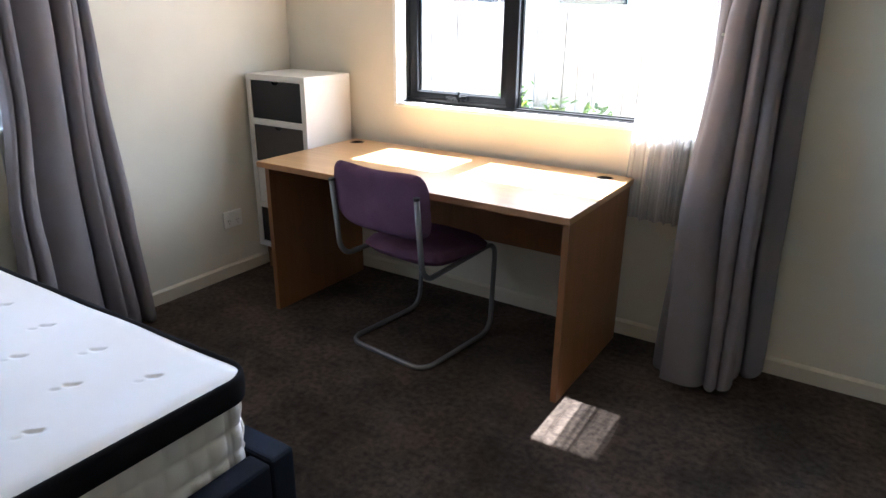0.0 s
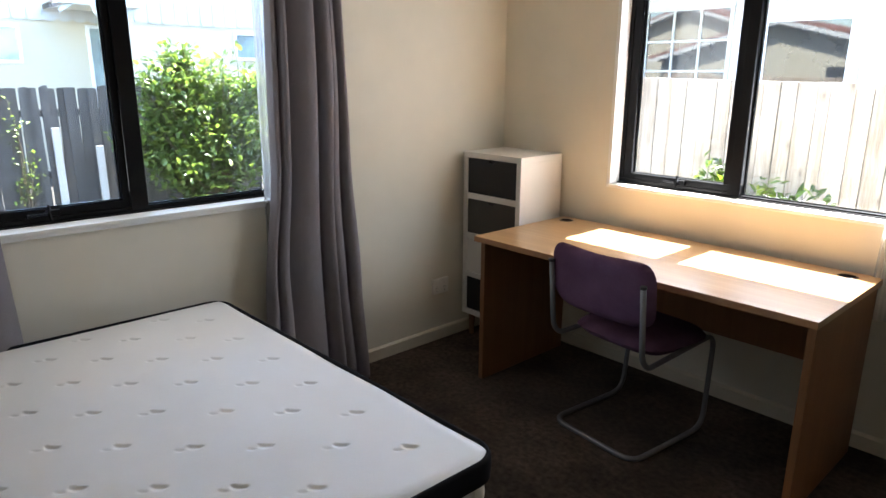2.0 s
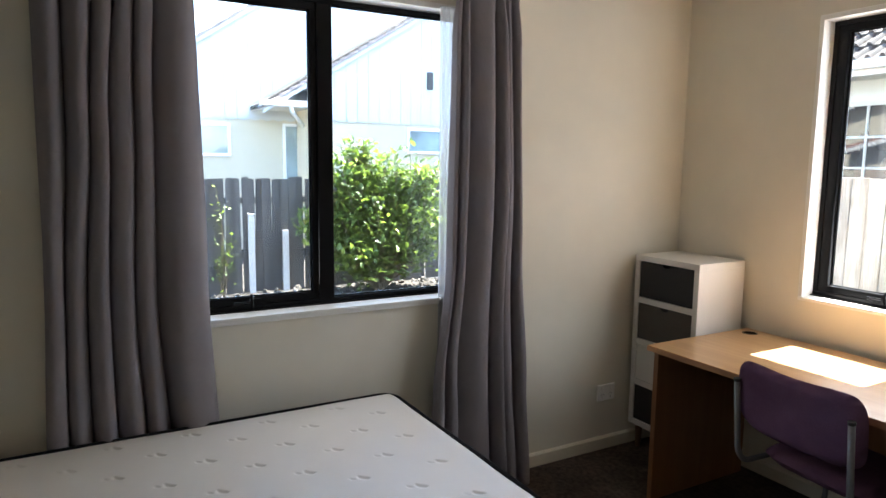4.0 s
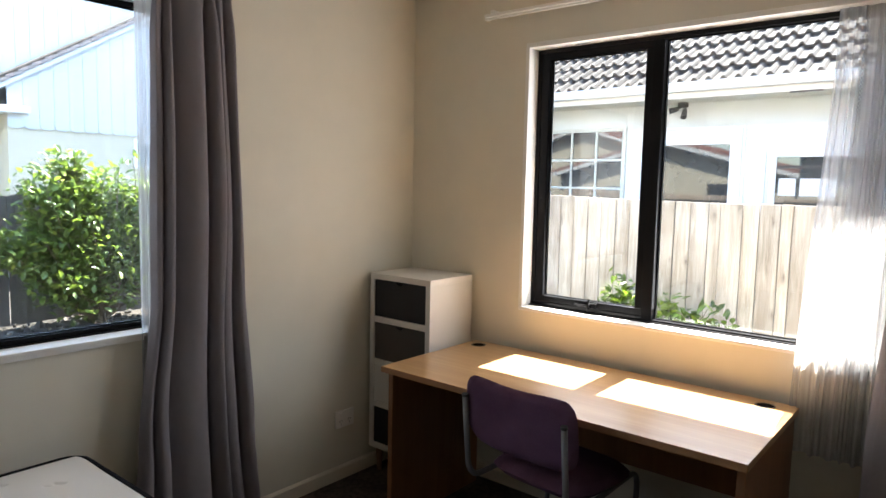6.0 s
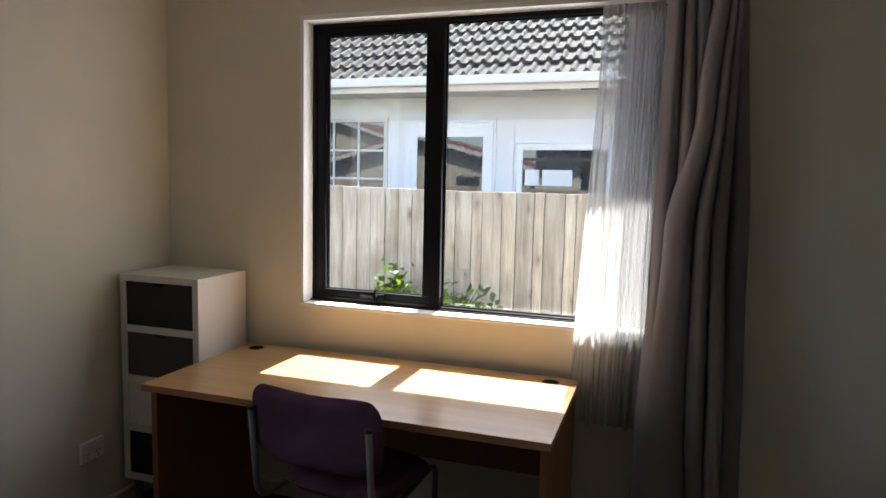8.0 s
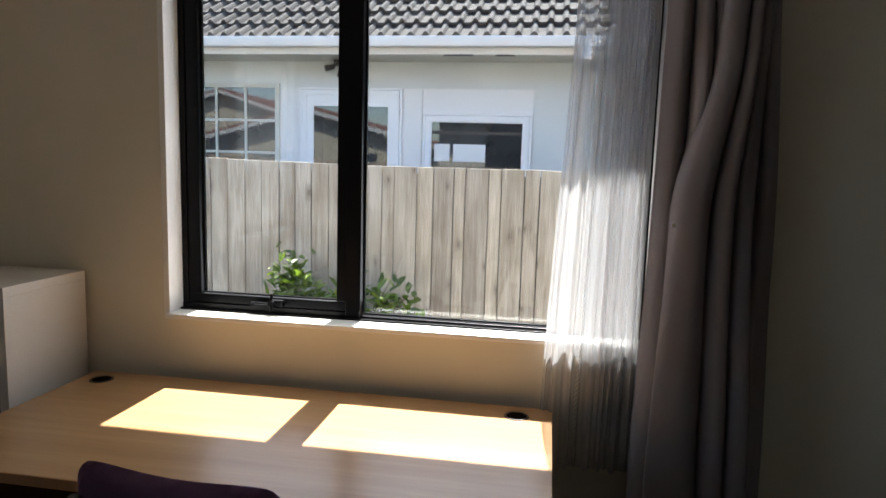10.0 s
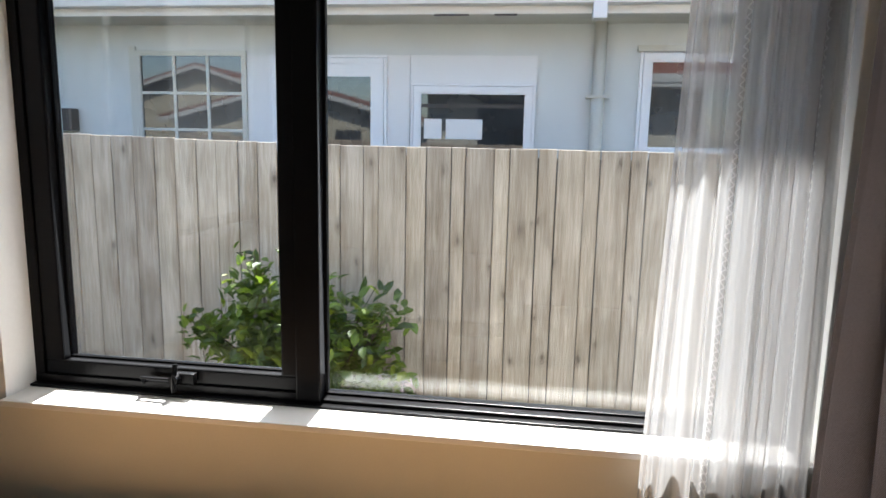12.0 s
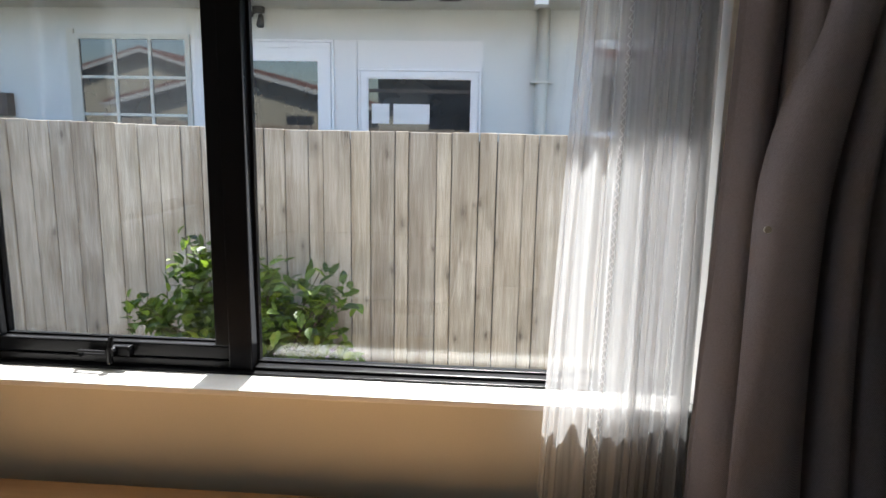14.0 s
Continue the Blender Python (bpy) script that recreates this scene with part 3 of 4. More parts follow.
def chair():
    c = thing("cantilever_chair", "purple velour cantilever chair with grey tubular steel frame", "chair", at=pose(-0.792, 2.765, 0, 0, 0, -6))
    w, r = 0.2, 0.0108
    # one bent tube: back post, seat side, front leg, floor runner, and back again
    up, down = {1: w + 0.028, -1: -w - 0.012}, {1: w, -1: -w - 0.02}
    half = lambda s: [(up[s], -0.3, 0.735), (up[s], -0.272, 0.455), (up[s], -0.235, 0.412), (s * w, 0.245, 0.43), (down[s], 0.225, r), (down[s], -0.235, r)]
    path = half(1) + half(-1)[::-1]
    part("tube_frame", sweep(fillet(path, 0.075, 7), r, 12), M_TUBE, c, "bent grey tubular steel frame", smooth=True)
    part("cross_bar", sweep([(-w, 0.1, 0.424), (w, 0.1, 0.424)], 0.008, 8), M_TUBE, c, smooth=True)
    seat = part("seat", cushion(0.435, 0.42, 0.056, 0.01), M_PURPLE, c, "purple velour seat pad", smooth=True)
    seat.matrix_local = pose(0.004, 0.02, 0.44, -92.5)
    pad = cushion(0.488, 0.272, 0.042, 0.006, curve=0.014)
    for v in pad.verts:
        v.co.z -= 0.017 * max(0.0, v.co.z / 0.136) * max(0.0, 1 - (v.co.x / 0.2) ** 2)
    back = part("backrest", pad, M_PURPLE, c, "purple velour back pad with rounded corners", smooth=True)
    back.matrix_local = pose(0.008, -0.27, 0.69, 6, 0, 1)
    for s in (-1, 1):
        part("tube_cap", sweep([(up[s], -0.2998, 0.733), (up[s], -0.3008, 0.743)], 0.0125, 10), M_DARKMETAL, c)


desk()
cabinet()
chair()


# ---------------------------------------------------------------- bed
def mattress():
    m = thing("mattress", "white pillow-top mattress with dimpled top and black border band", "mattress")
    x0, x1, y0, y1, top, band, low = -1.93, -0.424, -0.53, 1.51, 0.568, 0.497, 0.3
    rad = 0.065

    def rim(inset, count=18):
        out = []
        for cx, cy, a0 in ((x1 - rad, y1 - rad, 0), (x0 + rad, y1 - rad, 90), (x0 + rad, y0 + rad, 180), (x1 - rad, y0 + rad, 270)):
            for k in range(count + 1):
                a = radians(a0 + 90 * k / count)
                out.append((cx + (rad - inset) * math.cos(a), cy + (rad - inset) * math.sin(a)))
        return out

    bm = bmesh.new()
    nx, ny = 350, 470
    dips, rag = [], random.Random(2)
    for i in range(-8, 10):
        for j in range(-14, 10):
            dips += [(-0.928 + 0.23 * i + rag.gauss(0, 0.003), 0.985 + 0.26 * j + rag.gauss(0, 0.003)), (-0.813 + 0.23 * i + rag.gauss(0, 0.003), 1.115 + 0.26 * j + rag.gauss(0, 0.003))]
    dips = [p for p in dips if x0 + 0.05 < p[0] < x1 - 0.05 and y0 + 0.05 < p[1] < y1 - 0.05]
    near = {}
    for p in dips:
        for a in (-1, 0, 1):
            for b in (-1, 0, 1):
                near.setdefault((round(p[0] / 0.1) + a, round(p[1] / 0.1) + b), []).append(p)

    def height(x, y):
        e = min(x - x0, x1 - x, y - y0, y1 - y)
        z = top - 0.009 * max(0.0, 1 - e / 0.04) ** 2 + 0.003 * noise.noise((x * 4, y * 4, 0))
        for px, py in near.get((round(x / 0.1), round(y / 0.1)), ()):
            # a half-moon tuck, steep on its straight side, with a smaller one beside it
            for ou, ov, w, d in ((0.0, 0.0, 0.02, 0.0062), (-0.028, -0.02, 0.012, 0.0035)):
                u = (x - px) * 0.72 + (y - py) * 0.69 - ou
                v = -(x - px) * 0.69 + (y - py) * 0.72 - ov - 0.12 * u * u / w
                if abs(u) < w and v < 0.004:
                    reach = 1.05 * w * math.sqrt(1 - (u / w) ** 2)
                    if -v < reach:
                        edge = min(1.0, (0.004 - v) / 0.007)
                        z -= d * edge * edge * (3 - 2 * edge) * (1 + min(v, 0) / reach) ** 0.8
        return z

    grid = []
    for j in range(ny + 1):
        row = []
        for i in range(nx + 1):
            x, y = x0 + (x1 - x0) * i / nx, y0 + (y1 - y0) * j / ny
            cx, cy = min(max(x, x0 + rad), x1 - rad), min(max(y, y0 + rad), y1 - rad)
            d = math.hypot(x - cx, y - cy)
            if x != cx and y != cy and d > rad:
                x, y = cx + (x - cx) * rad / d, cy + (y - cy) * rad / d
            row.append(bm.verts.new((x, y, height(x, y))))
        grid.append(row)
    for a, b in zip(grid, grid[1:]):
        for p, q, r, s in zip(a, a[1:], b[1:], b):
            if len({tuple(round(c, 5) for c in v.co) for v in (p, q, r, s)}) > 2:
                bm.faces.new((p, q, r, s))
    part("top_panel", bm, M_MATTRESS, m, "white knitted top with crescent tufts", smooth=True)

    def loft(profile, material, name, label):
        bm = bmesh.new()
        rings = [[bm.verts.new((x, y, z)) for x, y in rim(inset)] for inset, z in profile]
        for a, b in zip(rings, rings[1:]):
            for k in range(len(a)):
                bm.faces.new((a[k], a[(k + 1) % len(a)], b[(k + 1) % len(b)], b[k]))
        return part(name, bm, material, m, label, smooth=True)

    loft([(0.008, top - 0.014), (0.003, top - 0.005), (-0.002, top), (-0.008, top - 0.0015), (-0.0115, top - 0.008), (-0.0125, top - 0.016), (-0.0135, top - 0.035), (-0.011, band + 0.006), (0.0, band - 0.002), (0.02, band)], M_BAND, "border_band", "black border band")
    # quilted sides: pillowed squares between stitched lines
    outline, total = rim(0.0, 40), 0.0
    fine = []
    for (ax, ay), (bx, by) in zip(outline, outline[1:] + outline[:1]):
        length = math.hypot(bx - ax, by - ay)
        steps = max(1, round(length / 0.006))
        for k in range(steps):
            fine.append((ax + (bx - ax) * k / steps, ay + (by - ay) * k / steps, total + length * k / steps))
        total += length
    bm, rings = bmesh.new(), []
    for j in range(31):
        z = low + (band - low) * j / 30
        ring = []
        for k, (x, y, s) in enumerate(fine):
            ax, ay, _ = fine[k - 1]
            bx, by, _ = fine[(k + 1) % len(fine)]
            nx_, ny_ = by - ay, ax - bx
            q = math.hypot(nx_, ny_) or 1
            puff = 0.013 * (abs(math.sin(math.pi * s / 0.052)) * abs(math.sin(math.pi * (z - low) / 0.0657))) ** 0.45 - 0.012
            ring.append(bm.verts.new((x + nx_ / q * puff, y + ny_ / q * puff, z)))
        rings.append(ring)
    for a, b in zip(rings, rings[1:]):
        for k in range(len(a)):
            bm.faces.new((a[k], a[(k + 1) % len(a)], b[(k + 1) % len(b)], b[k]))
    bm.faces.new(rings[0][::-1])
    part("quilted_side", bm, M_TICKSIDE, m, "cream quilted side panel", smooth=True)
    # a soft thing: its long side is drawn in a little and its free corner stands out
    for ob in m.children:
        for v in ob.data.vertices:
            s, t = (v.co.x - x0) / (x1 - x0), (v.co.y - y0) / (y1 - y0)
            f = min(1.0, max(0.0, (y1 - v.co.y) / 0.65))
            v.co.x -= 0.02 * s * f * f * (3 - 2 * f)
            v.co.y += 0.02 * (s - 0.45) * max(0.0, t) ** 3


def bed_base():
    b = thing("bed_base", "dark navy upholstered low bed base", "bed")
    x0, x1, y0, y1, z = -1.99, -0.352, -0.62, 1.572, 0.35
    part("platform", block(x0 + 0.07, y0 + 0.07, 0.2, x1 - 0.07, y1 - 0.07, 0.3, 0.004), M_NAVY, b)
    part("foot_rail", block(x0, y1 - 0.075, 0.06, x1, y1, z, 0.014, 3), M_NAVY, b, smooth=False)
    part("head_rail", block(x0, y0, 0.06, x1, y0 + 0.075, z, 0.014, 3), M_NAVY, b)
    part("side_rail", block(x0, y0 + 0.075, 0.06, x0 + 0.06, y1 - 0.075, z - 0.004, 0.014, 3), M_NAVY, b)
    part("side_rail", block(x1 - 0.075, y0 + 0.075, 0.06, x1, y1 - 0.075, z - 0.004, 0.014, 3), M_NAVY, b)
    for x in (x0 + 0.06, x1 - 0.06):
        for y in (y0 + 0.06, y1 - 0.06):
            part("foot", sweep([(x, y, 0.07), (x, y, 0.0)], 0.025, 12, taper=0.8), M_DARKMETAL, b)


mattress()
bed_base()


# ---------------------------------------------------------------- curtains
def drape(left, right, depth, folds, seed, levels=70, across=170, weights=(), crisp=0.95):
    """Hanging cloth. left and right give, from top to bottom, (z, along, out) of its two edges.
    Each fold is a roll of its own width that wanders, swells and slackens on its way down; the head is gathered tight."""
    rnd = random.Random(seed)

    def shares(base, spread):
        w = [b * (1 + rnd.uniform(-spread, spread)) for b in base]
        total, c = sum(w), [0.0]
        for v in w:
            c.append(c[-1] + v / total)
        return c

    base = list(weights) or [rnd.uniform(0.6, 1.4) for _ in range(folds)]
    count = len(base)
    stations = [shares(base, 0.3) for _ in range(4)]
    swell = [[rnd.uniform(0.4, 1.25) for _ in range(4)] for _ in range(count)]
    skew = [rnd.uniform(-0.35, 0.35) for _ in range(count)]
    ph = [rnd.uniform(0, 6.28) for _ in range(count + 4)]

    def edge(rows, z):
        for (z0, *a), (z1, *b) in zip(rows, rows[1:]):
            if z0 >= z >= z1:
                t = (z0 - z) / (z0 - z1)
                t = t * t * (3 - 2 * t)
                return [p + (q - p) * t for p, q in zip(a, b)]
        return list(rows[-1][1:])

    def between(values, f):
        p = min(f, 0.9999) * (len(values) - 1)
        k = int(p)
        t = p - k
        t = t * t * (3 - 2 * t)
        return values[k] + (values[k + 1] - values[k]) * t

    bm, grid = bmesh.new(), []
    z_top, z_low = left[0][0], left[-1][0]
    for j in range(levels + 1):
        f = j / levels
        z = z_top + (z_low - z_top) * f
        (la, lo), (ra, ro) = edge(left, z), edge(right, z)
        cuts = [between([st[k] for st in stations], f) for k in range(count + 1)]
        gather = 0.45 + 0.55 * min(1.0, f * 9) - 0.25 * math.exp(-((f - 0.045) / 0.022) ** 2)
        row, k = [], 0
        for i in range(across + 1):
            s = i / across
            while k < count - 1 and s > cuts[k + 1]:
                k += 1
            u = min(1.0, max(0.0, (s - cuts[k]) / (cuts[k + 1] - cuts[k])))
            amp = depth * between(swell[k], f) * gather * (0.9 + 0.35 * f * f)
            hump = math.sin(math.pi * (u + skew[k] * 0.3 * math.sin(math.pi * u))) ** crisp if 0 < u < 1 else 0.0
            out = lo + (ro - lo) * s + amp * (2.0 * hump - 1.15) + 0.07 * depth * math.sin(9.0 * u + ph[k] + 5.0 * f) * hump
            inner = 1 if 0.02 < s < 0.98 else 0
            along = la + (ra - la) * s - 0.24 * amp * math.sin(2 * math.pi * u) * inner + 0.004 * math.sin(6.0 * f + ph[-1] + 3 * s) * inner
            hem = 0.006 * math.sin(2 * math.pi * u + ph[k]) * f ** 6
            row.append(bm.verts.new((along, max(out, 0.02), z + hem)))
        grid.append(row)
    for a, b in zip(grid, grid[1:]):
        for p, q, r, s in zip(a, a[1:], b[1:], b):
            bm.faces.new((p, q, r, s))
    return bm


def sheer(left, right, depth, folds, seed, levels=60, across=420):
    """Thin cloth in many fine soft waves."""
    rnd = random.Random(seed)
    ph = [rnd.uniform(0, 6.28) for _ in range(6)]
    bm, grid = bmesh.new(), []
    for j in range(levels + 1):
        f = j / levels
        z = left[0] + (left[-1] - left[0]) * f
        g = f * f * (3 - 2 * f)
        row = []
        for i in range(across + 1):
            s = i / across
            w = s + 0.05 * math.sin(2 * math.pi * 1.3 * s + ph[0] + 0.9 * f) + 0.02 * math.sin(2 * math.pi * 3.1 * s + ph[1] - 1.2 * f)
            phase = 2 * math.pi * folds * w + ph[2]
            amp = depth * (0.6 + 0.4 * min(1, f * 8)) * (0.7 + 0.4 * math.sin(2 * math.pi * 1.7 * s + ph[3] + f))
            a = left[1] + (left[2] - left[1]) * g + ((right[1] + (right[2] - right[1]) * g) - (left[1] + (left[2] - left[1]) * g)) * s
            out = left[3] + (left[4] - left[3]) * g + amp * math.sin(phase) + 0.3 * amp * math.sin(2.3 * phase + ph[4] + 2 * f)
            row.append(bm.verts.new((a + 0.18 * amp * math.cos(phase), out, z + 0.005 * math.sin(phase * 0.5 + ph[5]) * f ** 6)))
        grid.append(row)
    for a, b in zip(grid, grid[1:]):
        for p, q, r, s in zip(a, a[1:], b[1:], b):
            bm.faces.new((p, q, r, s))
    return bm


def curtain(name, bm, material, m, label, thick):
    ob = part(name, bm, material, smooth=True)
    ob.matrix_world = m
    if thick:
        mod = ob.modifiers.new("cloth thickness", "SOLIDIFY")
        mod.thickness = thick
    return tagged(ob, label, "curtain", group=name.replace("_", " ") + "s at the windows")


IN_N = pose(0, NORTH, 0) @ Matrix.Diagonal((1, -1, 1, 1))
IN_W = pose(WEST, 0, 0, 0, 0, 90) @ Matrix.Diagonal((1, -1, 1, 1))
HANG = 2.295
right_drape = curtain("curtain", drape([(HANG, 0.17, 0.09), (1.2, 0.16, 0.1), (0.6, 0.14, 0.17), (0.015, 0.125, 0.24)],
                                       [(HANG, 0.43, 0.09), (1.2, 0.485, 0.09), (0.6, 0.5, 0.09), (0.015, 0.515, 0.075)], 0.05, 5, 5, 90, 300),
                      M_CURTAIN, IN_N, "grey-brown herringbone curtain drawn open, its hem spread on the carpet", 0.0022)
flap = part("front_fold", drape([(2.28, 0.33, 0.15), (1.75, 0.28, 0.158), (1.3, 0.198, 0.17), (0.6, 0.165, 0.245), (0.03, 0.185, 0.365)],
                                [(2.28, 0.42, 0.13), (1.3, 0.405, 0.15), (0.6, 0.42, 0.19), (0.03, 0.435, 0.28)], 0.04, 3, 7, 80, 240, (2.3, 0.8, 1.0), 0.8), M_CURTAIN, right_drape, smooth=True)
button = part("button", sweep([(0, 0, 0), (0, 0.005, 0)], 0.0055, 12), M_OLDCREAM, right_drape, "small white button")
button.matrix_local = pose(0.203, 0.172, 1.292)
curtain("curtain", drape([(HANG, 1.825, 0.08), (2.0, 1.81, 0.08), (1.1, 1.79, 0.085), (0.5, 1.72, 0.11), (0.015, 1.66, 0.15)],
                         [(HANG, 2.125, 0.08), (1.1, 2.175, 0.08), (0.5, 2.2, 0.1), (0.015, 2.21, 0.13)], 0.045, 6, 11, 90, 300, (0.7, 0.6, 2.1, 0.7, 0.8, 0.6)),
        M_CURTAIN, IN_W, "grey-brown herringbone curtain drawn open beside the window", 0.0022)
curtain("curtain", drape([(HANG, 0.3, 0.075), (1.1, 0.29, 0.075), (0.35, 0.26, 0.08)],
                         [(HANG, 0.785, 0.075), (1.1, 0.805, 0.075), (0.35, 0.83, 0.08)], 0.05, 6, 23, 90, 320, (1.0, 1.2, 0.8, 1.1, 0.9, 2.0)),
        M_CURTAIN, IN_W, "grey-brown herringbone curtain drawn open behind the bed", 0.0022)
# each sheer: top and foot, its edges along the wall, how far it stands out
north_sheer = curtain("sheer_curtain", sheer((2.15, -0.06, -0.115, -0.028, 0.062, 0.56), (0, 0.165, 0.15), 0.011, 10.3, 31), M_VOILE, IN_N, "thin white voile curtain gathered at the window", 0)
part("turned_back_edge", sheer((2.14, 0.01, -0.01, -0.046, 0.046, 0.57), (0, 0.168, 0.15), 0.011, 5.6, 33, 60, 220), M_VOILE, north_sheer, smooth=True)
part("turned_back_edge", sheer((2.14, 0.06, 0.045, -0.056, 0.036, 0.57), (0, 0.168, 0.15), 0.006, 3.4, 35, 60, 160), M_VOILE, north_sheer, smooth=True)
curtain("sheer_curtain", sheer((2.17, 1.77, 1.765, 0.02, 0.026, 0.56), (0, 2.05, 2.07), 0.012, 8.0, 37, 50, 200), M_VOILE, IN_W, "thin white voile curtain gathered behind the drape", 0)


def curtain_track(a, b, m):
    t = thing("curtain_track", "white curtain track fixed above the window", "curtain rail", at=m)
    part("rail", block(a, 0.03, 2.303, b, 0.055, 2.318, 0.003), M_TRIM, t)
    part("rail", block(a + 0.01, 0.062, 2.306, b - 0.01, 0.085, 2.319, 0.003), M_TRIM, t)
    for k in range(4):
        x = a + 0.06 + (b - a - 0.12) * k / 3
        part("bracket", block(x - 0.011, 0.0, 2.318, x + 0.011, 0.09, 2.332, 0.002), M_TRIM, t)
    for x in (a, b):
        part("end_stop", block(x - 0.008, 0.028, 2.3, x + 0.008, 0.057, 2.321, 0.003), M_PLASTIC, t)


curtain_track(-1.54, 0.62, IN_N)
curtain_track(0.2, 2.28, IN_W)


def power_socket():
    s = thing("power_socket", "white double power outlet on the wall", "socket", at=IN_W @ pose(2.805, 0, 0.314))
    part("plate", block(-0.059, 0, -0.044, 0.059, 0.012, 0.044, 0.004), M_PLASTIC, s)
    for x in (-0.028, 0.028):
        part("switch", block(x - 0.008, 0.0115, 0.018, x + 0.008, 0.016, 0.034, 0.002), M_PLASTIC, s)
        for dx, dz, a in ((-0.007, -0.008, 30), (0.007, -0.008, -30), (0, -0.024, 0)):
            slot = part("slot", block(-0.0012, 0.0118, -0.005, 0.0012, 0.0124, 0.005), M_DARKMETAL, s)
            slot.matrix_local = pose(x + dx, 0, dz, 0, a, 0)


power_socket()


# ---------------------------------------------------------------- outside
def fall(x):
    """How far the garden drops towards the old fence."""
    t = min(1.0, max(0.0, (-4.0 - x) / 4.0))
    return 0.12 * t * t * (3 - 2 * t)


def ground_sheet():
    bm = bmesh.new()
    n = 70
    grid = [[bm.verts.new((x := -14 + 24 * i / n, y := -8 + 24 * j / n, GROUND - fall(x) + 0.03 * noise.noise((x * 1.3, y * 1.3, 0)) * (1 if not (-2.4 < x < 2.1 and -1.2 < y < 3.6) else 0))) for i in range(n + 1)] for j in range(n + 1)]
    for a, b in zip(grid, grid[1:]):
        for p, q, r, s in zip(a, a[1:], b[1:], b):
            bm.faces.new((p, q, r, s))
    edge = [bm.verts.new((x, y, GROUND - fall(x))) for x, y in ((-900, -900), (900, -900), (900, 900), (-900, 900))]
    lines = [grid[0], [r[-1] for r in grid], grid[-1][::-1], [r[0] for r in grid][::-1]]
    for k in range(4):
        bm.faces.new([edge[k], edge[(k + 1) % 4], *lines[k][::-1]])
    tagged(part("ground", bm, M_SOIL), "dry bare garden soil round the house", "ground", kind="structure")


ground_sheet()


def leaf_cluster(bm, at, size, rnd, up):
    """One pointed leaf with a fold along its rib."""
    d = Vector((rnd.gauss(0, 1), rnd.gauss(0, 1), rnd.gauss(up, 0.6))).normalized()
    side = d.cross(Vector((rnd.gauss(0, 0.4), rnd.gauss(0, 0.4), 1))).normalized()
    n = side.cross(d)
    w = size * rnd.uniform(0.22, 0.3)
    rib = [at, at + d * size * 0.5 + n * 0.05 * size, at + d * size - n * 0.06 * size]
    v = [bm.verts.new(q) for q in rib]
    for s in (1, -1):
        a = bm.verts.new(at + d * size * 0.28 + side * (s * w * 0.9) + n * w * 0.4)
        b = bm.verts.new(at + d * size * 0.66 + side * (s * w * 0.85) + n * w * 0.35)
        bm.faces.new((v[0], a, b, v[1]) if s > 0 else (v[1], b, a, v[0]))
        bm.faces.new((v[1], b, v[2]) if s > 0 else (v[2], b, v[1]))


def bush(name, label, base, shoots, reach, leaf, per, seed, material, up=0.5):
    """Stems fan out from the base; leaves stand along them."""
    rnd = random.Random(seed)
    b = thing(name, label, "shrub", at=pose(*base))
    wood, green = bmesh.new(), bmesh.new()
    for k in range(shoots):
        tip = Vector(reach(rnd, k))
        mid = tip * 0.5 + Vector((rnd.gauss(0, 0.06), rnd.gauss(0, 0.06), 0.08)) * tip.length
        pts = [Vector((rnd.gauss(0, 0.03), rnd.gauss(0, 0.03), -0.02)).lerp(mid, t).lerp(mid.lerp(tip, t), t) for t in (i / 7 for i in range(8))]
        sweep(pts, 0.009 * (0.6 + tip.length * 0.5), 5, wood, 0.25)
        for i in range(per):
            t = rnd.uniform(0.12, 1.0) ** 0.55
            p = pts[0].lerp(mid, t).lerp(mid.lerp(tip, t), t)
            p = p + Vector((rnd.gauss(0, 1), rnd.gauss(0, 1), rnd.gauss(0, 0.8))) * leaf * 1.1 * (1.15 - 0.6 * t)
            leaf_cluster(green, p, leaf * rnd.uniform(0.6, 1.15), rnd, up)
    part("stems", wood, M_BARK, b, "thin brown stems")
    part("leaves", green, material, b, "dense green leaves")


LUMPS = [(-0.75, 1.3, 0.36), (-0.3, 1.75, 0.42), (0.25, 1.95, 0.36), (0.7, 1.55, 0.42), (0.95, 1.0, 0.42), (0.85, 1.75, 0.32), (-0.75, 1.8, 0.34), (0.2, 1.0, 0.6), (-0.5, 0.7, 0.5), (-1.15, 1.05, 0.24), (-0.45, 2.12, 0.2)]


def hedge_reach(rnd, k):
    y, z, size = LUMPS[k % len(LUMPS)]
    d = Vector((rnd.gauss(0, 1), rnd.gauss(0, 1), rnd.gauss(0, 1))).normalized() * size * rnd.random() ** 0.4
    return (d.x * 0.9 + 0.1, y + d.y, max(0.1, z + d.z))


bush("bush", "large leafy green bush against the old paling fence", (-8.6, 4.35, GROUND - 0.12), 200, hedge_reach, 0.125, 46, 3, M_LEAF)


def citrus_reach(rnd, k):
    if k < 22:
        x, y, z = ((-0.6, -0.05, 0.76), (-0.34, 0.0, 1.14), (0.46, 0.0, 0.98), (0.1, 0.05, 0.96), (-0.3, -0.05, 0.98))[k % 5]
        return (x + rnd.gauss(0, 0.025), y + rnd.gauss(0, 0.025), z * rnd.uniform(0.8, 1.0))
    a, r = rnd.uniform(0, 6.28), rnd.random() ** 0.5
    return (0.4 * r * math.cos(a) + 0.1, 0.28 * r * math.sin(a), (0.88 - 0.2 * r) * rnd.uniform(0.35, 1.0))


bush("shrub", "small glossy citrus shrub in front of the pale fence", (-1.52, 5.6, GROUND), 105, citrus_reach, 0.094, 56, 8, M_LEAF2)


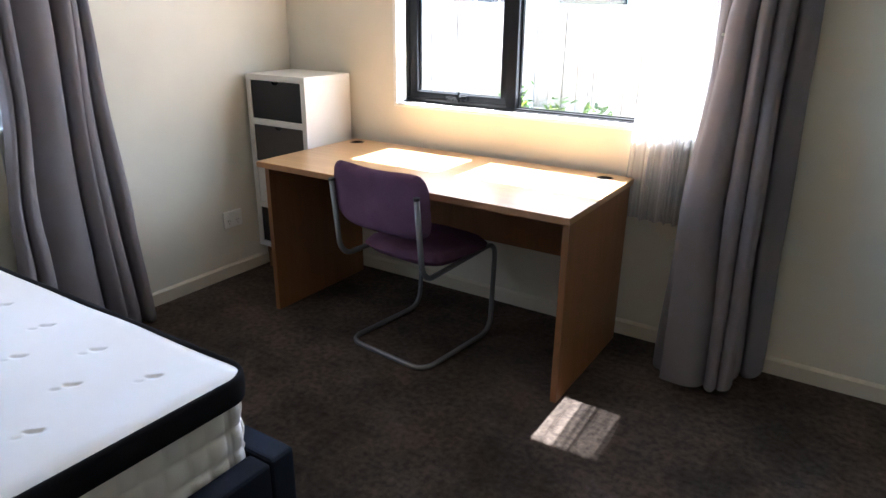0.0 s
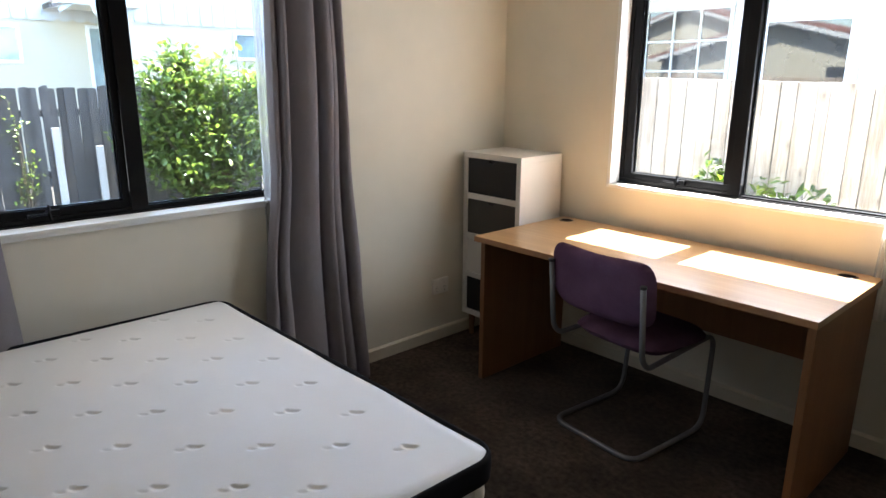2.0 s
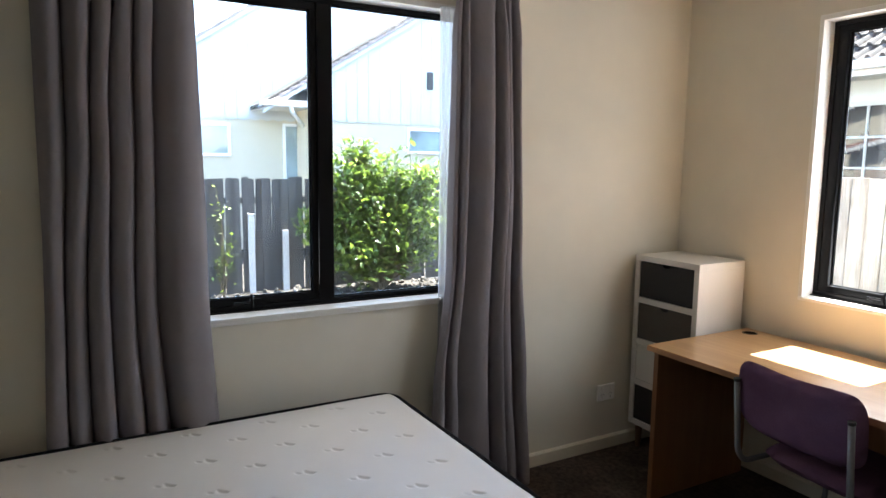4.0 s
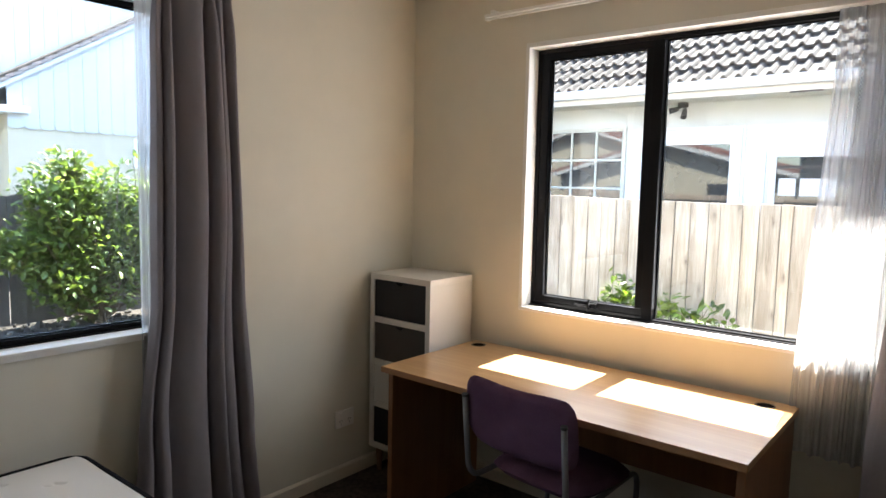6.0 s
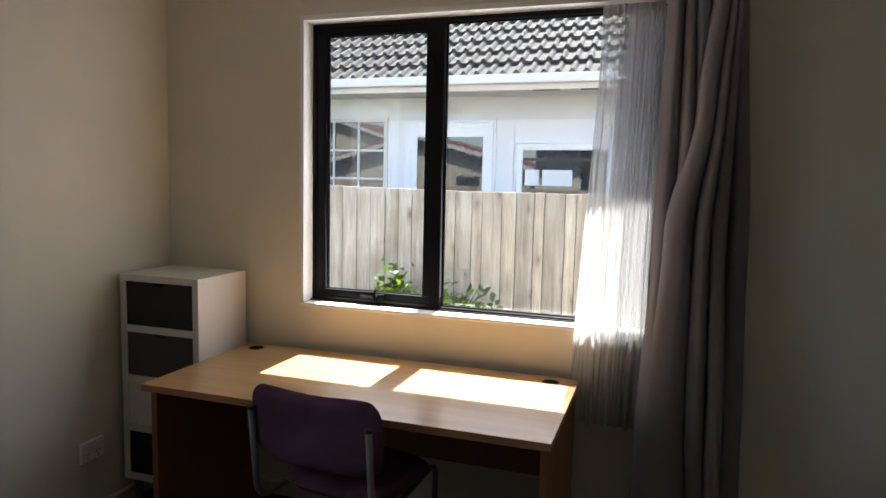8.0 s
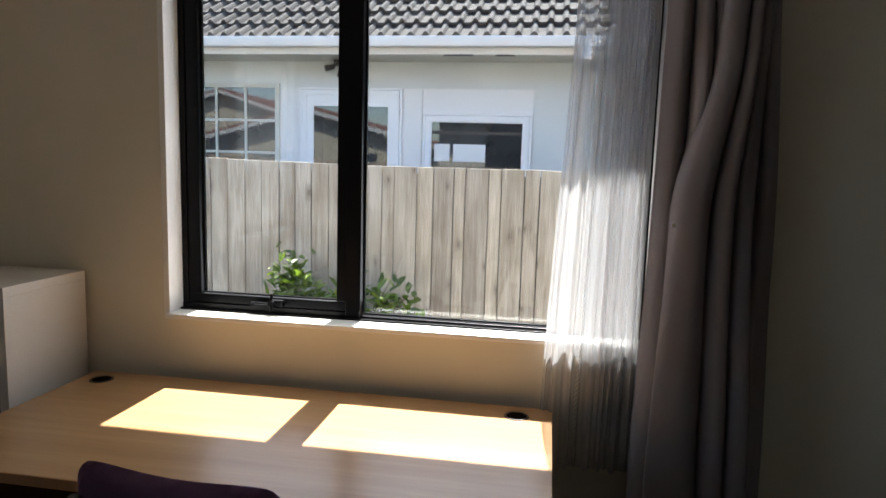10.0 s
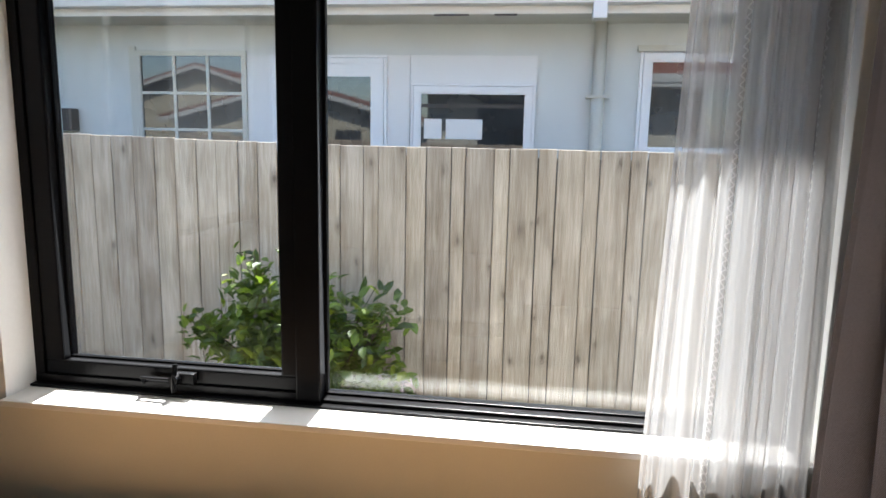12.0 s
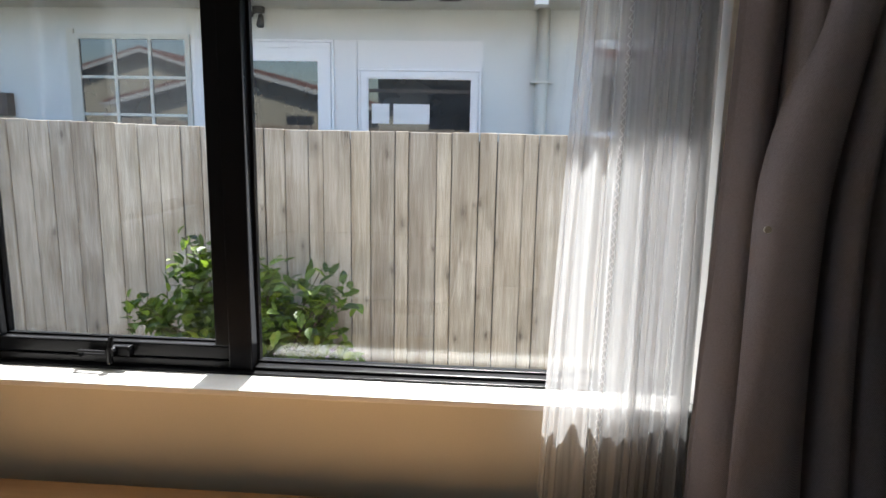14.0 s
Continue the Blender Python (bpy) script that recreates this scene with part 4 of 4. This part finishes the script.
def vine_reach(rnd, k):
    return (rnd.uniform(0.0, 0.06), rnd.gauss(0, 0.1), rnd.uniform(0.5, 1.62))


bush("vine", "thin yellowing vine climbing the old fence", (-9.2, 2.14, GROUND - 0.12), 9, vine_reach, 0.07, 16, 17, M_LEAF)


def north_fence():
    f = thing("fence", "weathered pale pine paling fence", "fence", kind="structure")
    rnd = random.Random(4)
    k, shared = 0, {}
    seen = [0.137, 0.136, 0.143, 0.145, 0.136, 0.142, 0.133, 0.139, 0.124, 0.126, 0.136, 0.13, 0.127, 0.145, 0.093, 0.167, 0.121, 0.147, 0.083, 0.167, 0.091, 0.161, 0.105, 0.158, 0.087, 0.167, 0.092]
    more = [rnd.choice((0.1, 0.125, 0.15, 0.17)) for _ in range(34)]
    widths = more[:17] + seen + more[17:]
    x = -3.219 - sum(more[:17])
    for w in widths:
        z = 1.41 + 0.02 * max(0.0, -1.6 - x) + rnd.uniform(-0.003, 0.003)
        if w not in shared:
            shared[w] = link_mesh("paling", block(-w / 2 + 0.0025, -0.009, GROUND, w / 2 - 0.0025, 0.009, 1.41, 0.004, 1), M_FENCE)
        ob = new("paling", shared[w])
        ob.parent = f
        ob.matrix_local = pose(x + w / 2, 6.022 - (0.008 if w > 0.15 else 0.0) + rnd.uniform(-0.003, 0.003), z - 1.41, 0, rnd.uniform(-0.12, 0.12), rnd.uniform(-0.7, 0.7))
        x += w
        k += 1
    # dark sheet added behind the palings to draw the shade in their gaps
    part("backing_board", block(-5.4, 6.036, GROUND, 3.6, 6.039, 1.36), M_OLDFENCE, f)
    for z in (0.0, 0.55, 1.15):
        part("rail", block(-5.4, 6.04, z, 3.6, 6.085, z + 0.09, 0.003), M_FENCE, f)


def ground_litter():
    """Clods, stones and dry scraps strewn along the foot of the old fence."""
    rnd, bm = random.Random(41), bmesh.new()
    for k in range(520):
        x, y = -9.1 + abs(rnd.gauss(0, 1.1)), rnd.uniform(0.6, 6.4)
        size = rnd.uniform(0.018, 0.06) * (1.5 if k % 9 == 0 else 1.0)
        at = pose(x, y, GROUND - fall(x) + size * 0.2, rnd.uniform(0, 360), rnd.uniform(0, 360), rnd.uniform(0, 360)) @ Matrix.Diagonal((size, size * rnd.uniform(0.4, 1.0), size * rnd.uniform(0.3, 0.7), 1))
        for v in bmesh.ops.create_icosphere(bm, subdivisions=1, radius=1.0, matrix=at)["verts"]:
            v.co += Vector((rnd.gauss(0, 1), rnd.gauss(0, 1), rnd.gauss(0, 1))) * size * 0.12
    tagged(part("ground_litter", bm, M_LITTER), "clods, stones and dry scraps strewn on the soil", "litter", kind="stuff")


def west_fence():
    f = thing("old_fence", "old dark grey paling fence with ragged tops", "fence", kind="structure")
    rnd = random.Random(6)
    y = -2.5
    while y < 10.0:
        w, h = rnd.uniform(0.09, 0.14), 1.28 + rnd.uniform(-0.025, 0.015)
        bm = prism([(-w / 2, GROUND - 0.16), (w / 2, GROUND - 0.16), (w / 2, h - rnd.uniform(0, 0.025)), (w * 0.1, h), (-w / 2, h - rnd.uniform(0, 0.03))], -0.009, 0.009)
        ob = part("paling", bm, M_OLDFENCE, f)
        ob.matrix_local = pose(-9.25 + rnd.uniform(-0.02, 0.02), y, 0, 0, rnd.uniform(-1.0, 1.0), 90)
        y += w + rnd.choice((-0.012, -0.008, -0.004, -0.01, -0.006, 0.006))
    for z in (0.1, 0.9):
        part("rail", block(-9.36, -2.5, z, -9.27, 10.0, z + 0.09, 0.004), M_OLDFENCE, f)


north_fence()
west_fence()
ground_litter()
for y, h in ((2.56, 0.76), (3.06, 0.5)):
    tagged(part("stake", block(-9.19, y - 0.045, GROUND - 0.16, -9.15, y + 0.045, h, 0.004), M_STAKE), "bleached timber stake leaning on the old fence", "stake", group="stakes at the old fence")


def casement(parent, x0, x1, z0, z1, y, frame, glass, bars=(0, 0), border=0.06, name="window"):
    """A framed window on a wall that faces -y; its depth comes forward of the wall."""
    w = part(name, block(x0, y - 0.03, z0, x1, y + 0.01, z0 + border, 0.004), frame, parent)
    part("frame_bar", block(x0, y - 0.03, z1 - border, x1, y + 0.01, z1, 0.004), frame, w)
    part("frame_bar", block(x0, y - 0.029, z0 + border, x0 + border, y + 0.01, z1 - border, 0.004), frame, w)
    part("frame_bar", block(x1 - border, y - 0.029, z0 + border, x1, y + 0.01, z1 - border, 0.004), frame, w)
    a, b, c, d = x0 + border, x1 - border, z0 + border, z1 - border
    part("pane", block(a, y - 0.008, c, b, y - 0.003, d), glass, w)
    if border > 0.05 or name == "door":
        for q in ((x0 - 0.03, z0 - 0.03, x1 + 0.03, z0 - 0.004), (x0 - 0.03, z1 + 0.004, x1 + 0.03, z1 + 0.03), (x0 - 0.03, z0 - 0.004, x0 - 0.004, z1 + 0.004), (x1 + 0.004, z0 - 0.004, x1 + 0.03, z1 + 0.004)):
            part("moulding", block(q[0], y - 0.022, q[1], q[2], y + 0.012, q[3], 0.005), frame, w)
        for q in ((a, c, b, c + 0.012), (a, d - 0.012, b, d), (a, c + 0.012, a + 0.012, d - 0.012), (b - 0.012, c + 0.012, b, d - 0.012)):
            part("bead", block(q[0], y - 0.02, q[1], q[2], y - 0.009, q[3], 0.002), frame, w)
    for k in range(bars[0]):
        x = a + (b - a) * (k + 1) / (bars[0] + 1)
        part("glazing_bar", block(x - 0.014, y - 0.024, c, x + 0.014, y - 0.004, d, 0.002), frame, w)
    for k in range(bars[1]):
        z = c + (d - c) * (k + 1) / (bars[1] + 1)
        part("glazing_bar", block(a, y - 0.023, z - 0.014, b, y - 0.005, z + 0.014, 0.002), frame, w)
    return w


def tile_mesh(width, length):
    """One roll and pan of interlocking roof tile; its thin lower lip stands open over the course below."""
    bm, rows = bmesh.new(), []
    shape = [(0.0, 0.0), (0.3, -0.003), (0.5, 0.0), (0.57, 0.016), (0.66, 0.036), (0.77, 0.043), (0.88, 0.036), (0.96, 0.016), (1.0, 0.004)]
    for y, lift in ((0.0, 0.016), (0.0, 0.048), (length * 0.5, 0.026), (length, 0.0)):
        rows.append([bm.verts.new((u * width, y, z + lift)) for u, z in shape])
    for a, b in zip(rows, rows[1:]):
        for p, q, r, s in zip(a, a[1:], b[1:], b):
            bm.faces.new((p, q, r, s))
    return link_mesh("roof_tile", bm, M_TILE)


def north_house():
    h = thing("neighbour_house", "pale grey rendered house with white joinery and grey tiled roof", "house")
    y, g, top = 8.52, GROUND, 2.66
    part("wall", block(-9.0, y + 0.012, g, 7.0, y + 0.25, top), M_RENDER, h, "pale grey rendered wall")
    for x in (-9.0, 6.75):
        part("side_wall", block(x, y + 0.25, g, x + 0.25, 17.0, top), M_RENDER, h)
    part("back_wall", block(-9.0, 17.0, g, 7.0, 17.25, top), M_RENDER, h)
    back = part("back_roof", block(-9.4, -6.2, -0.06, 7.4, 0.0, -0.02), M_TILE, h)
    back.matrix_local = pose(0, 7.9 + 5.05 * 2, top - 0.012, -33.0, 0, 0)
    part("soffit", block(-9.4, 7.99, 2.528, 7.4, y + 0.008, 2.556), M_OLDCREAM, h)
    fascia = part("fascia", block(-9.4, 7.96, 2.512, 7.4, 7.99, top - 0.02, 0.004), M_GUTTER, h, "white fascia board")
    gutter = prism([(7.835, 2.575), (7.958, 2.575), (7.958, 2.665), (7.94, 2.665), (7.94, 2.59), (7.86, 2.59), (7.842, 2.645), (7.842, 2.665), (7.818, 2.668), (7.816, 2.65), (7.826, 2.6)], -9.4, 7.4)
    for v in gutter.verts:
        v.co.x, v.co.y = v.co.y, v.co.x
    part("gutter", gutter, M_GUTTER, h, "white metal gutter")
    part("window_reveal", block(-4.42, y - 0.012, 0.69, -4.345, y + 0.012, 2.325, 0.002), M_OLDCREAM, h)
    casement(h, -4.34, -3.17, 0.735, 2.28, y, M_OLDCREAM, M_DARKPANE, (2, 3), 0.05)
    part("panel", block(-3.168, y - 0.006, g + 0.9, -2.926, y + 0.012, 2.238, 0.002), M_PANEL, h, "pale painted infill panel")
    door = casement(h, -2.89, -1.78, g + 0.1, 2.213, y - 0.02, M_JOINERY, M_DARKPANE, (0, 0), 0.05, "door")
    inner = part("door_leaf", block(-2.84, y - 0.035, g + 0.15, -2.76, y - 0.012, 2.163, 0.003), M_JOINERY, door)
    part("leaf_bar", block(-1.91, y - 0.035, g + 0.15, -1.83, y - 0.012, 2.163, 0.003), M_JOINERY, door)
    part("leaf_bar", block(-2.76, y - 0.035, 2.04, -1.91, y - 0.012, 2.163, 0.003), M_JOINERY, door)
    part("panel", block(-1.778, y - 0.006, g + 0.9, -1.53, y + 0.012, 2.243, 0.002), M_PANEL, h, "pale painted infill panel")
    part("panel", block(-1.527, y - 0.006, 1.968, -0.33, y + 0.012, 2.243, 0.002), M_PANEL, h, "pale painted infill panel")
    low_window = casement(h, -1.488, -0.365, 0.96, 1.958, y - 0.01, M_JOINERY, M_DARKPANE, (0, 0), 0.06)
    # two panels and a band laid on the pane imitate bright shapes seen in it
    for x0, x1 in ((-1.385, -1.215), (-1.175, -0.825)):
        part("blind", block(x0, y - 0.0225, 1.468, x1, y - 0.0195, 1.655), M_PANEL, low_window, "pale panel laid on the glass for the brightness seen in it")
    part("blind_rail", block(-1.43, y - 0.022, 1.76, -0.45, y - 0.0195, 1.795), M_GREYDRAWER, low_window)
    part("meter_box", block(-5.32, y - 0.1, 1.475, -5.03, y + 0.012, 1.7, 0.008), M_GREYDRAWER, h, "grey meter box")
    w = casement(h, 0.62, 1.7, 1.35, 2.27, y, M_JOINERY, M_DARKPANE, (0, 0), 0.07)
    part("drip_cap", block(0.56, y - 0.05, 2.28, 1.76, y + 0.012, 2.335, 0.004), M_OLDCREAM, w)
    part("downpipe", sweep([(0.225, y - 0.07, g), (0.225, y - 0.07, 2.528)], 0.058, 16), M_OLDCREAM, h, "cream downpipe", smooth=True)
    part("pipe_clip", block(0.12, y - 0.135, 1.86, 0.33, y + 0.012, 1.885, 0.003), M_OLDCREAM, h)
    part("rain_head", block(0.1, 7.81, 2.45, 0.21, 7.955, 2.66, 0.006), M_GUTTER, h)
    for x0, x1 in ((-1.22, -0.925), (-0.705, -0.516)):
        part("soffit_vent", block(x0, 7.955, 2.5, x1, 7.985, 2.514, 0.001), M_DARKMETAL, fascia, "narrow dark gap under the fascia")
    # security lamp under the soffit
    lamp = part("flood_lamp", block(-2.5, y - 0.13, 2.47, -2.4, y - 0.05, 2.53, 0.008), M_DARKMETAL, h, "small dark twin security lamp")
    for x, away in ((-2.48, (-0.115, -0.05, -0.035)), (-2.425, (0.01, -0.07, -0.12))):
        foot = Vector((x, y - 0.09, 2.465))
        tip = foot + Vector(away)
        part("lamp_head", sweep([foot.lerp(tip, 0.2), tip], 0.026, 12, taper=1.4), M_DARKMETAL, lamp, smooth=True)
        part("lamp_arm", sweep([foot + Vector((0, 0, 0.01)), foot.lerp(tip, 0.3)], 0.01, 8), M_DARKMETAL, lamp)
    # tiled roof: courses of single tiles where they are seen, a plain deck behind
    pitch, length, width = 33.0, 0.34, 0.15
    roof = part("roof", block(-9.4, 0.0, -0.06, 7.4, 6.0, -0.02), M_TILE, h, "grey concrete tiled roof")
    roof.matrix_local = pose(0, 7.9, top - 0.012, pitch, 0, 0)
    mesh = tile_mesh(width, length + 0.04)
    far, count = bmesh.new(), len(mesh.vertices)
    rnd = random.Random(12)
    for r in range(9):
        for c in range(110):
            x = -9.3 + c * width
            if r < 5 and -5.6 < x < 3.4:
                ob = new("roof_tile", mesh)
                ob.parent = roof
                ob.matrix_local = pose(x, r * length - 0.03, rnd.uniform(0, 0.004), rnd.uniform(-0.4, 0.4), 0, rnd.uniform(-0.5, 0.5))
            else:
                far.from_mesh(mesh)
                far.verts.ensure_lookup_table()
                for v in far.verts[-count:]:
                    v.co += Vector((x, r * length - 0.03, 0))
    tagged(part("roof_tiles", far, M_TILE, roof), kind="stuff")


north_house()


def west_house():
    h = thing("gabled_house", "cream rendered house with pale boarded gables and tiled roof", "house")
    m = pose(0, 0, 0, 0, 0, 90)
    house = part("wall", bmesh.new(), M_CREAMWALL, h)

    # the frame of this house: local x runs north, local y runs west
    def put(ob):
        ob.matrix_local = m
        return ob

    y1, y2, g = 13.2, 12.2, GROUND
    put(part("wall", block(-3.0, y1, g, 12.0, y1 + 0.25, 2.55), M_CREAMWALL, h, "cream rendered wall"))
    put(part("wall", block(4.45, y2, g, 12.0, y2 + 0.25, 2.55), M_CREAMWALL, h))
    put(part("wall", block(4.45, y2 + 0.25, g, 4.68, y1, 2.55), M_CREAMWALL, h))

    def boards(name, x0, x1, z0, line, y, label):
        """Upright gable boards with rounded ends under a sloping verge."""
        gable = put(part(name, block(x0, y - 0.02, z0 + 0.16, x0 + 0.02, y, z0 + 0.18), M_CLAD, h, label))
        x = x0
        while x < x1:
            w = 0.235
            a, b = line(x), line(x + w)
            tip = [(x + w / 2 + w / 2 * math.cos(t), z0 + 0.065 - 0.065 * math.sin(t)) for t in (math.pi - math.pi * k / 8 for k in range(9))]
            if min(a, b) > z0 + 0.2:
                part("board", prism([*tip, (x + w, b), (x, a)], y - 0.03, y - 0.004), M_CLAD, gable)
            x += 0.24

    line1 = lambda x: min(3.72 + (x - 2.365) * 0.672, 3.8 + (9.2 - 2.365) * 0.672 - (x - 9.2) * 0.672)
    line2 = lambda x: min(2.5 + (x - 3.54) * 0.62, 2.66 + (9.0 - 3.54) * 0.62 - (x - 9.0) * 0.62)
    boards("gable", 0.6, 9.0, 2.33, line1, y1, "pale blue-grey boarded gable")
    boards("gable", 4.45, 12.0, 2.3, line2, y2, "pale blue-grey boarded gable")

    def verge(x0, x1, line, y, deep):
        n = 26
        for k in range(n):
            a, b = x0 + (x1 - x0) * k / n, x0 + (x1 - x0) * (k + 1) / n
            za, zb = line(a), line(b)
            tile = put(part("verge_tile", prism([(a, za + 0.03), (a + (b - a) * 0.8, za + (zb - za) * 0.8 + 0.012), (a + (b - a) * 0.8, za + (zb - za) * 0.8 + 0.055), (a, za + 0.085)], y - deep, y + 0.3), M_VERGE, h))
        put(part("bargeboard", prism([(x0, line(x0) - 0.07), (x1, line(x1) - 0.07), (x1, line(x1) + 0.012), (x0, line(x0) + 0.012)], y - deep + 0.02, y - deep + 0.05), M_CLAD, h, "pale bargeboard"))

    verge(0.3, 8.6, line1, y1, 0.12)
    verge(3.5, 8.9, line2, y2, 0.12)
    # eaves corner with gutter and a swan-neck pipe
    put(part("eaves_soffit", block(3.5, y2 - 0.1, 2.54, 4.75, y1, 2.58), M_GUTTER, h))
    put(part("gutter", block(3.44, y2 - 0.16, 2.55, 4.75, y2 - 0.06, 2.66, 0.01), M_GUTTER, h, "white gutter"))
    put(part("downpipe", sweep(fillet([(4.02, y2 - 0.1, 2.56), (4.05, y2 - 0.1, 2.44), (4.5, y1 - 0.4, 2.2), (4.56, y1 - 0.4, g)], 0.1), 0.04, 10), M_GUTTER, h, smooth=True))

    def west_window(x0, x1, z0, z1, y, glass, name="window"):
        w = put(part(name, block(x0, y - 0.04, z0, x1, y, z0 + 0.06, 0.004), M_JOINERY, h, "white framed window"))
        for c in ((x0, z1 - 0.06, x1, z1), (x0, z0 + 0.06, x0 + 0.06, z1 - 0.06), (x1 - 0.06, z0 + 0.06, x1, z1 - 0.06)):
            part("frame_bar", block(c[0], y - 0.039, c[1], c[2], y, c[3], 0.004), M_JOINERY, w)
        part("pane", block(x0 + 0.06, y - 0.012, z0 + 0.06, x1 - 0.06, y - 0.004, z1 - 0.06), glass, w)

    west_window(2.2, 3.1, 1.6, 2.26, y1, M_PALEPANE)
    west_window(4.15, 4.55, 0.3, 2.29, y1, M_PALEPANE, "door")
    west_window(6.53, 7.4, 1.7, 2.24, y2, M_PALEPANE)
    # dark louvred vent high in the gable
    put(part("gable_vent", block(6.98, y2 - 0.05, 3.05, 7.13, y2 - 0.028, 3.42, 0.004), M_DARKMETAL, h, "small dark vent"))
    put(part("roof", prism([(3.5, 2.52), (9.0, line2(9.0) - 0.02), (9.0, line2(9.0) + 0.06), (3.5, 2.6)], y2 + 0.3, 20.0), M_TILE, h, "grey tiled roof"))
    put(part("roof", prism([(0.3, line1(0.3)), (9.2, line1(9.2)), (9.2, line1(9.2) + 0.08), (0.3, line1(0.3) + 0.08)], y1 + 0.3, 22.0), M_TILE, h, "grey tiled roof"))
    put(part("roof", prism([(9.0, line2(9.0) - 0.02), (14.5, line2(14.5) - 0.02), (14.5, line2(14.5) + 0.06), (9.0, line2(9.0) + 0.06)], y2 - 0.1, 20.0), M_TILE, h))
    put(part("side_wall", block(11.75, y2 + 0.25, g, 12.0, 20.0, 2.55), M_CREAMWALL, h))
    put(part("side_wall", block(-3.0, y1 + 0.25, g, -2.75, 20.0, 2.55), M_CREAMWALL, h))
    put(part("back_wall", block(-3.0, 20.0, g, 12.0, 20.25, 2.55), M_CREAMWALL, h))
    bpy.data.objects.remove(house)


west_house()


def gabled_block(name, label, peak, z_peak, half, fall, y0, y1, walls):
    """A low gabled building that turns its gable north; its roof and bargeboards stand out past the wall."""
    h = thing(name, label, "house")
    z_low = z_peak - half * fall
    part("wall", prism([(peak - half + 0.3, GROUND), (peak + half - 0.3, GROUND), (peak + half - 0.3, z_low + 0.3 * fall - 0.12), (peak, z_peak - 0.12), (peak - half + 0.3, z_low + 0.3 * fall - 0.12)], y0, y1 - 0.35), walls, h)
    for s in (-1, 1):
        a, b = (peak, z_peak), (peak + s * half, z_low)
        part("roof_slope", prism([(a[0], a[1]), (b[0], b[1]), (b[0], b[1] + 0.09), (a[0], a[1] + 0.09)], y0 - 0.3, y1), M_REDTILE, h, "red-brown tiled roof")
        part("bargeboard", prism([(a[0], a[1] - 0.13), (b[0], b[1] - 0.13), (b[0], b[1] - 0.002), (a[0], a[1] - 0.002)], y1 - 0.03, y1 + 0.004), M_GUTTER, h, "white bargeboard")
        part("gutter", block(min(b[0], b[0] + s * 0.1), y0 - 0.3, b[1] - 0.06, max(b[0], b[0] + s * 0.1), y1, b[1] + 0.03, 0.008), M_GUTTER, h)
    return h


# the houses behind, seen only in the neighbour's panes
shed = gabled_block("gabled_outhouse", "low cream outhouse with red-brown roof and white bargeboards", -7.65, 3.06, 4.1, 0.262, -9.0, -4.1, M_CREAMWALL)
part("door", block(-6.3, -4.46, GROUND, -5.5, -4.43, 1.72, 0.004), M_DARKMETAL, shed, "dark door")
part("window", block(-9.6, -4.47, 0.6, -8.2, -4.43, 1.6, 0.004), M_PALEPANE, shed)
gabled_block("red_roofed_house", "cream house with a red-brown tiled roof", -13.6, 4.2, 5.6, 0.31, -16.0, -9.8, M_CREAMWALL)
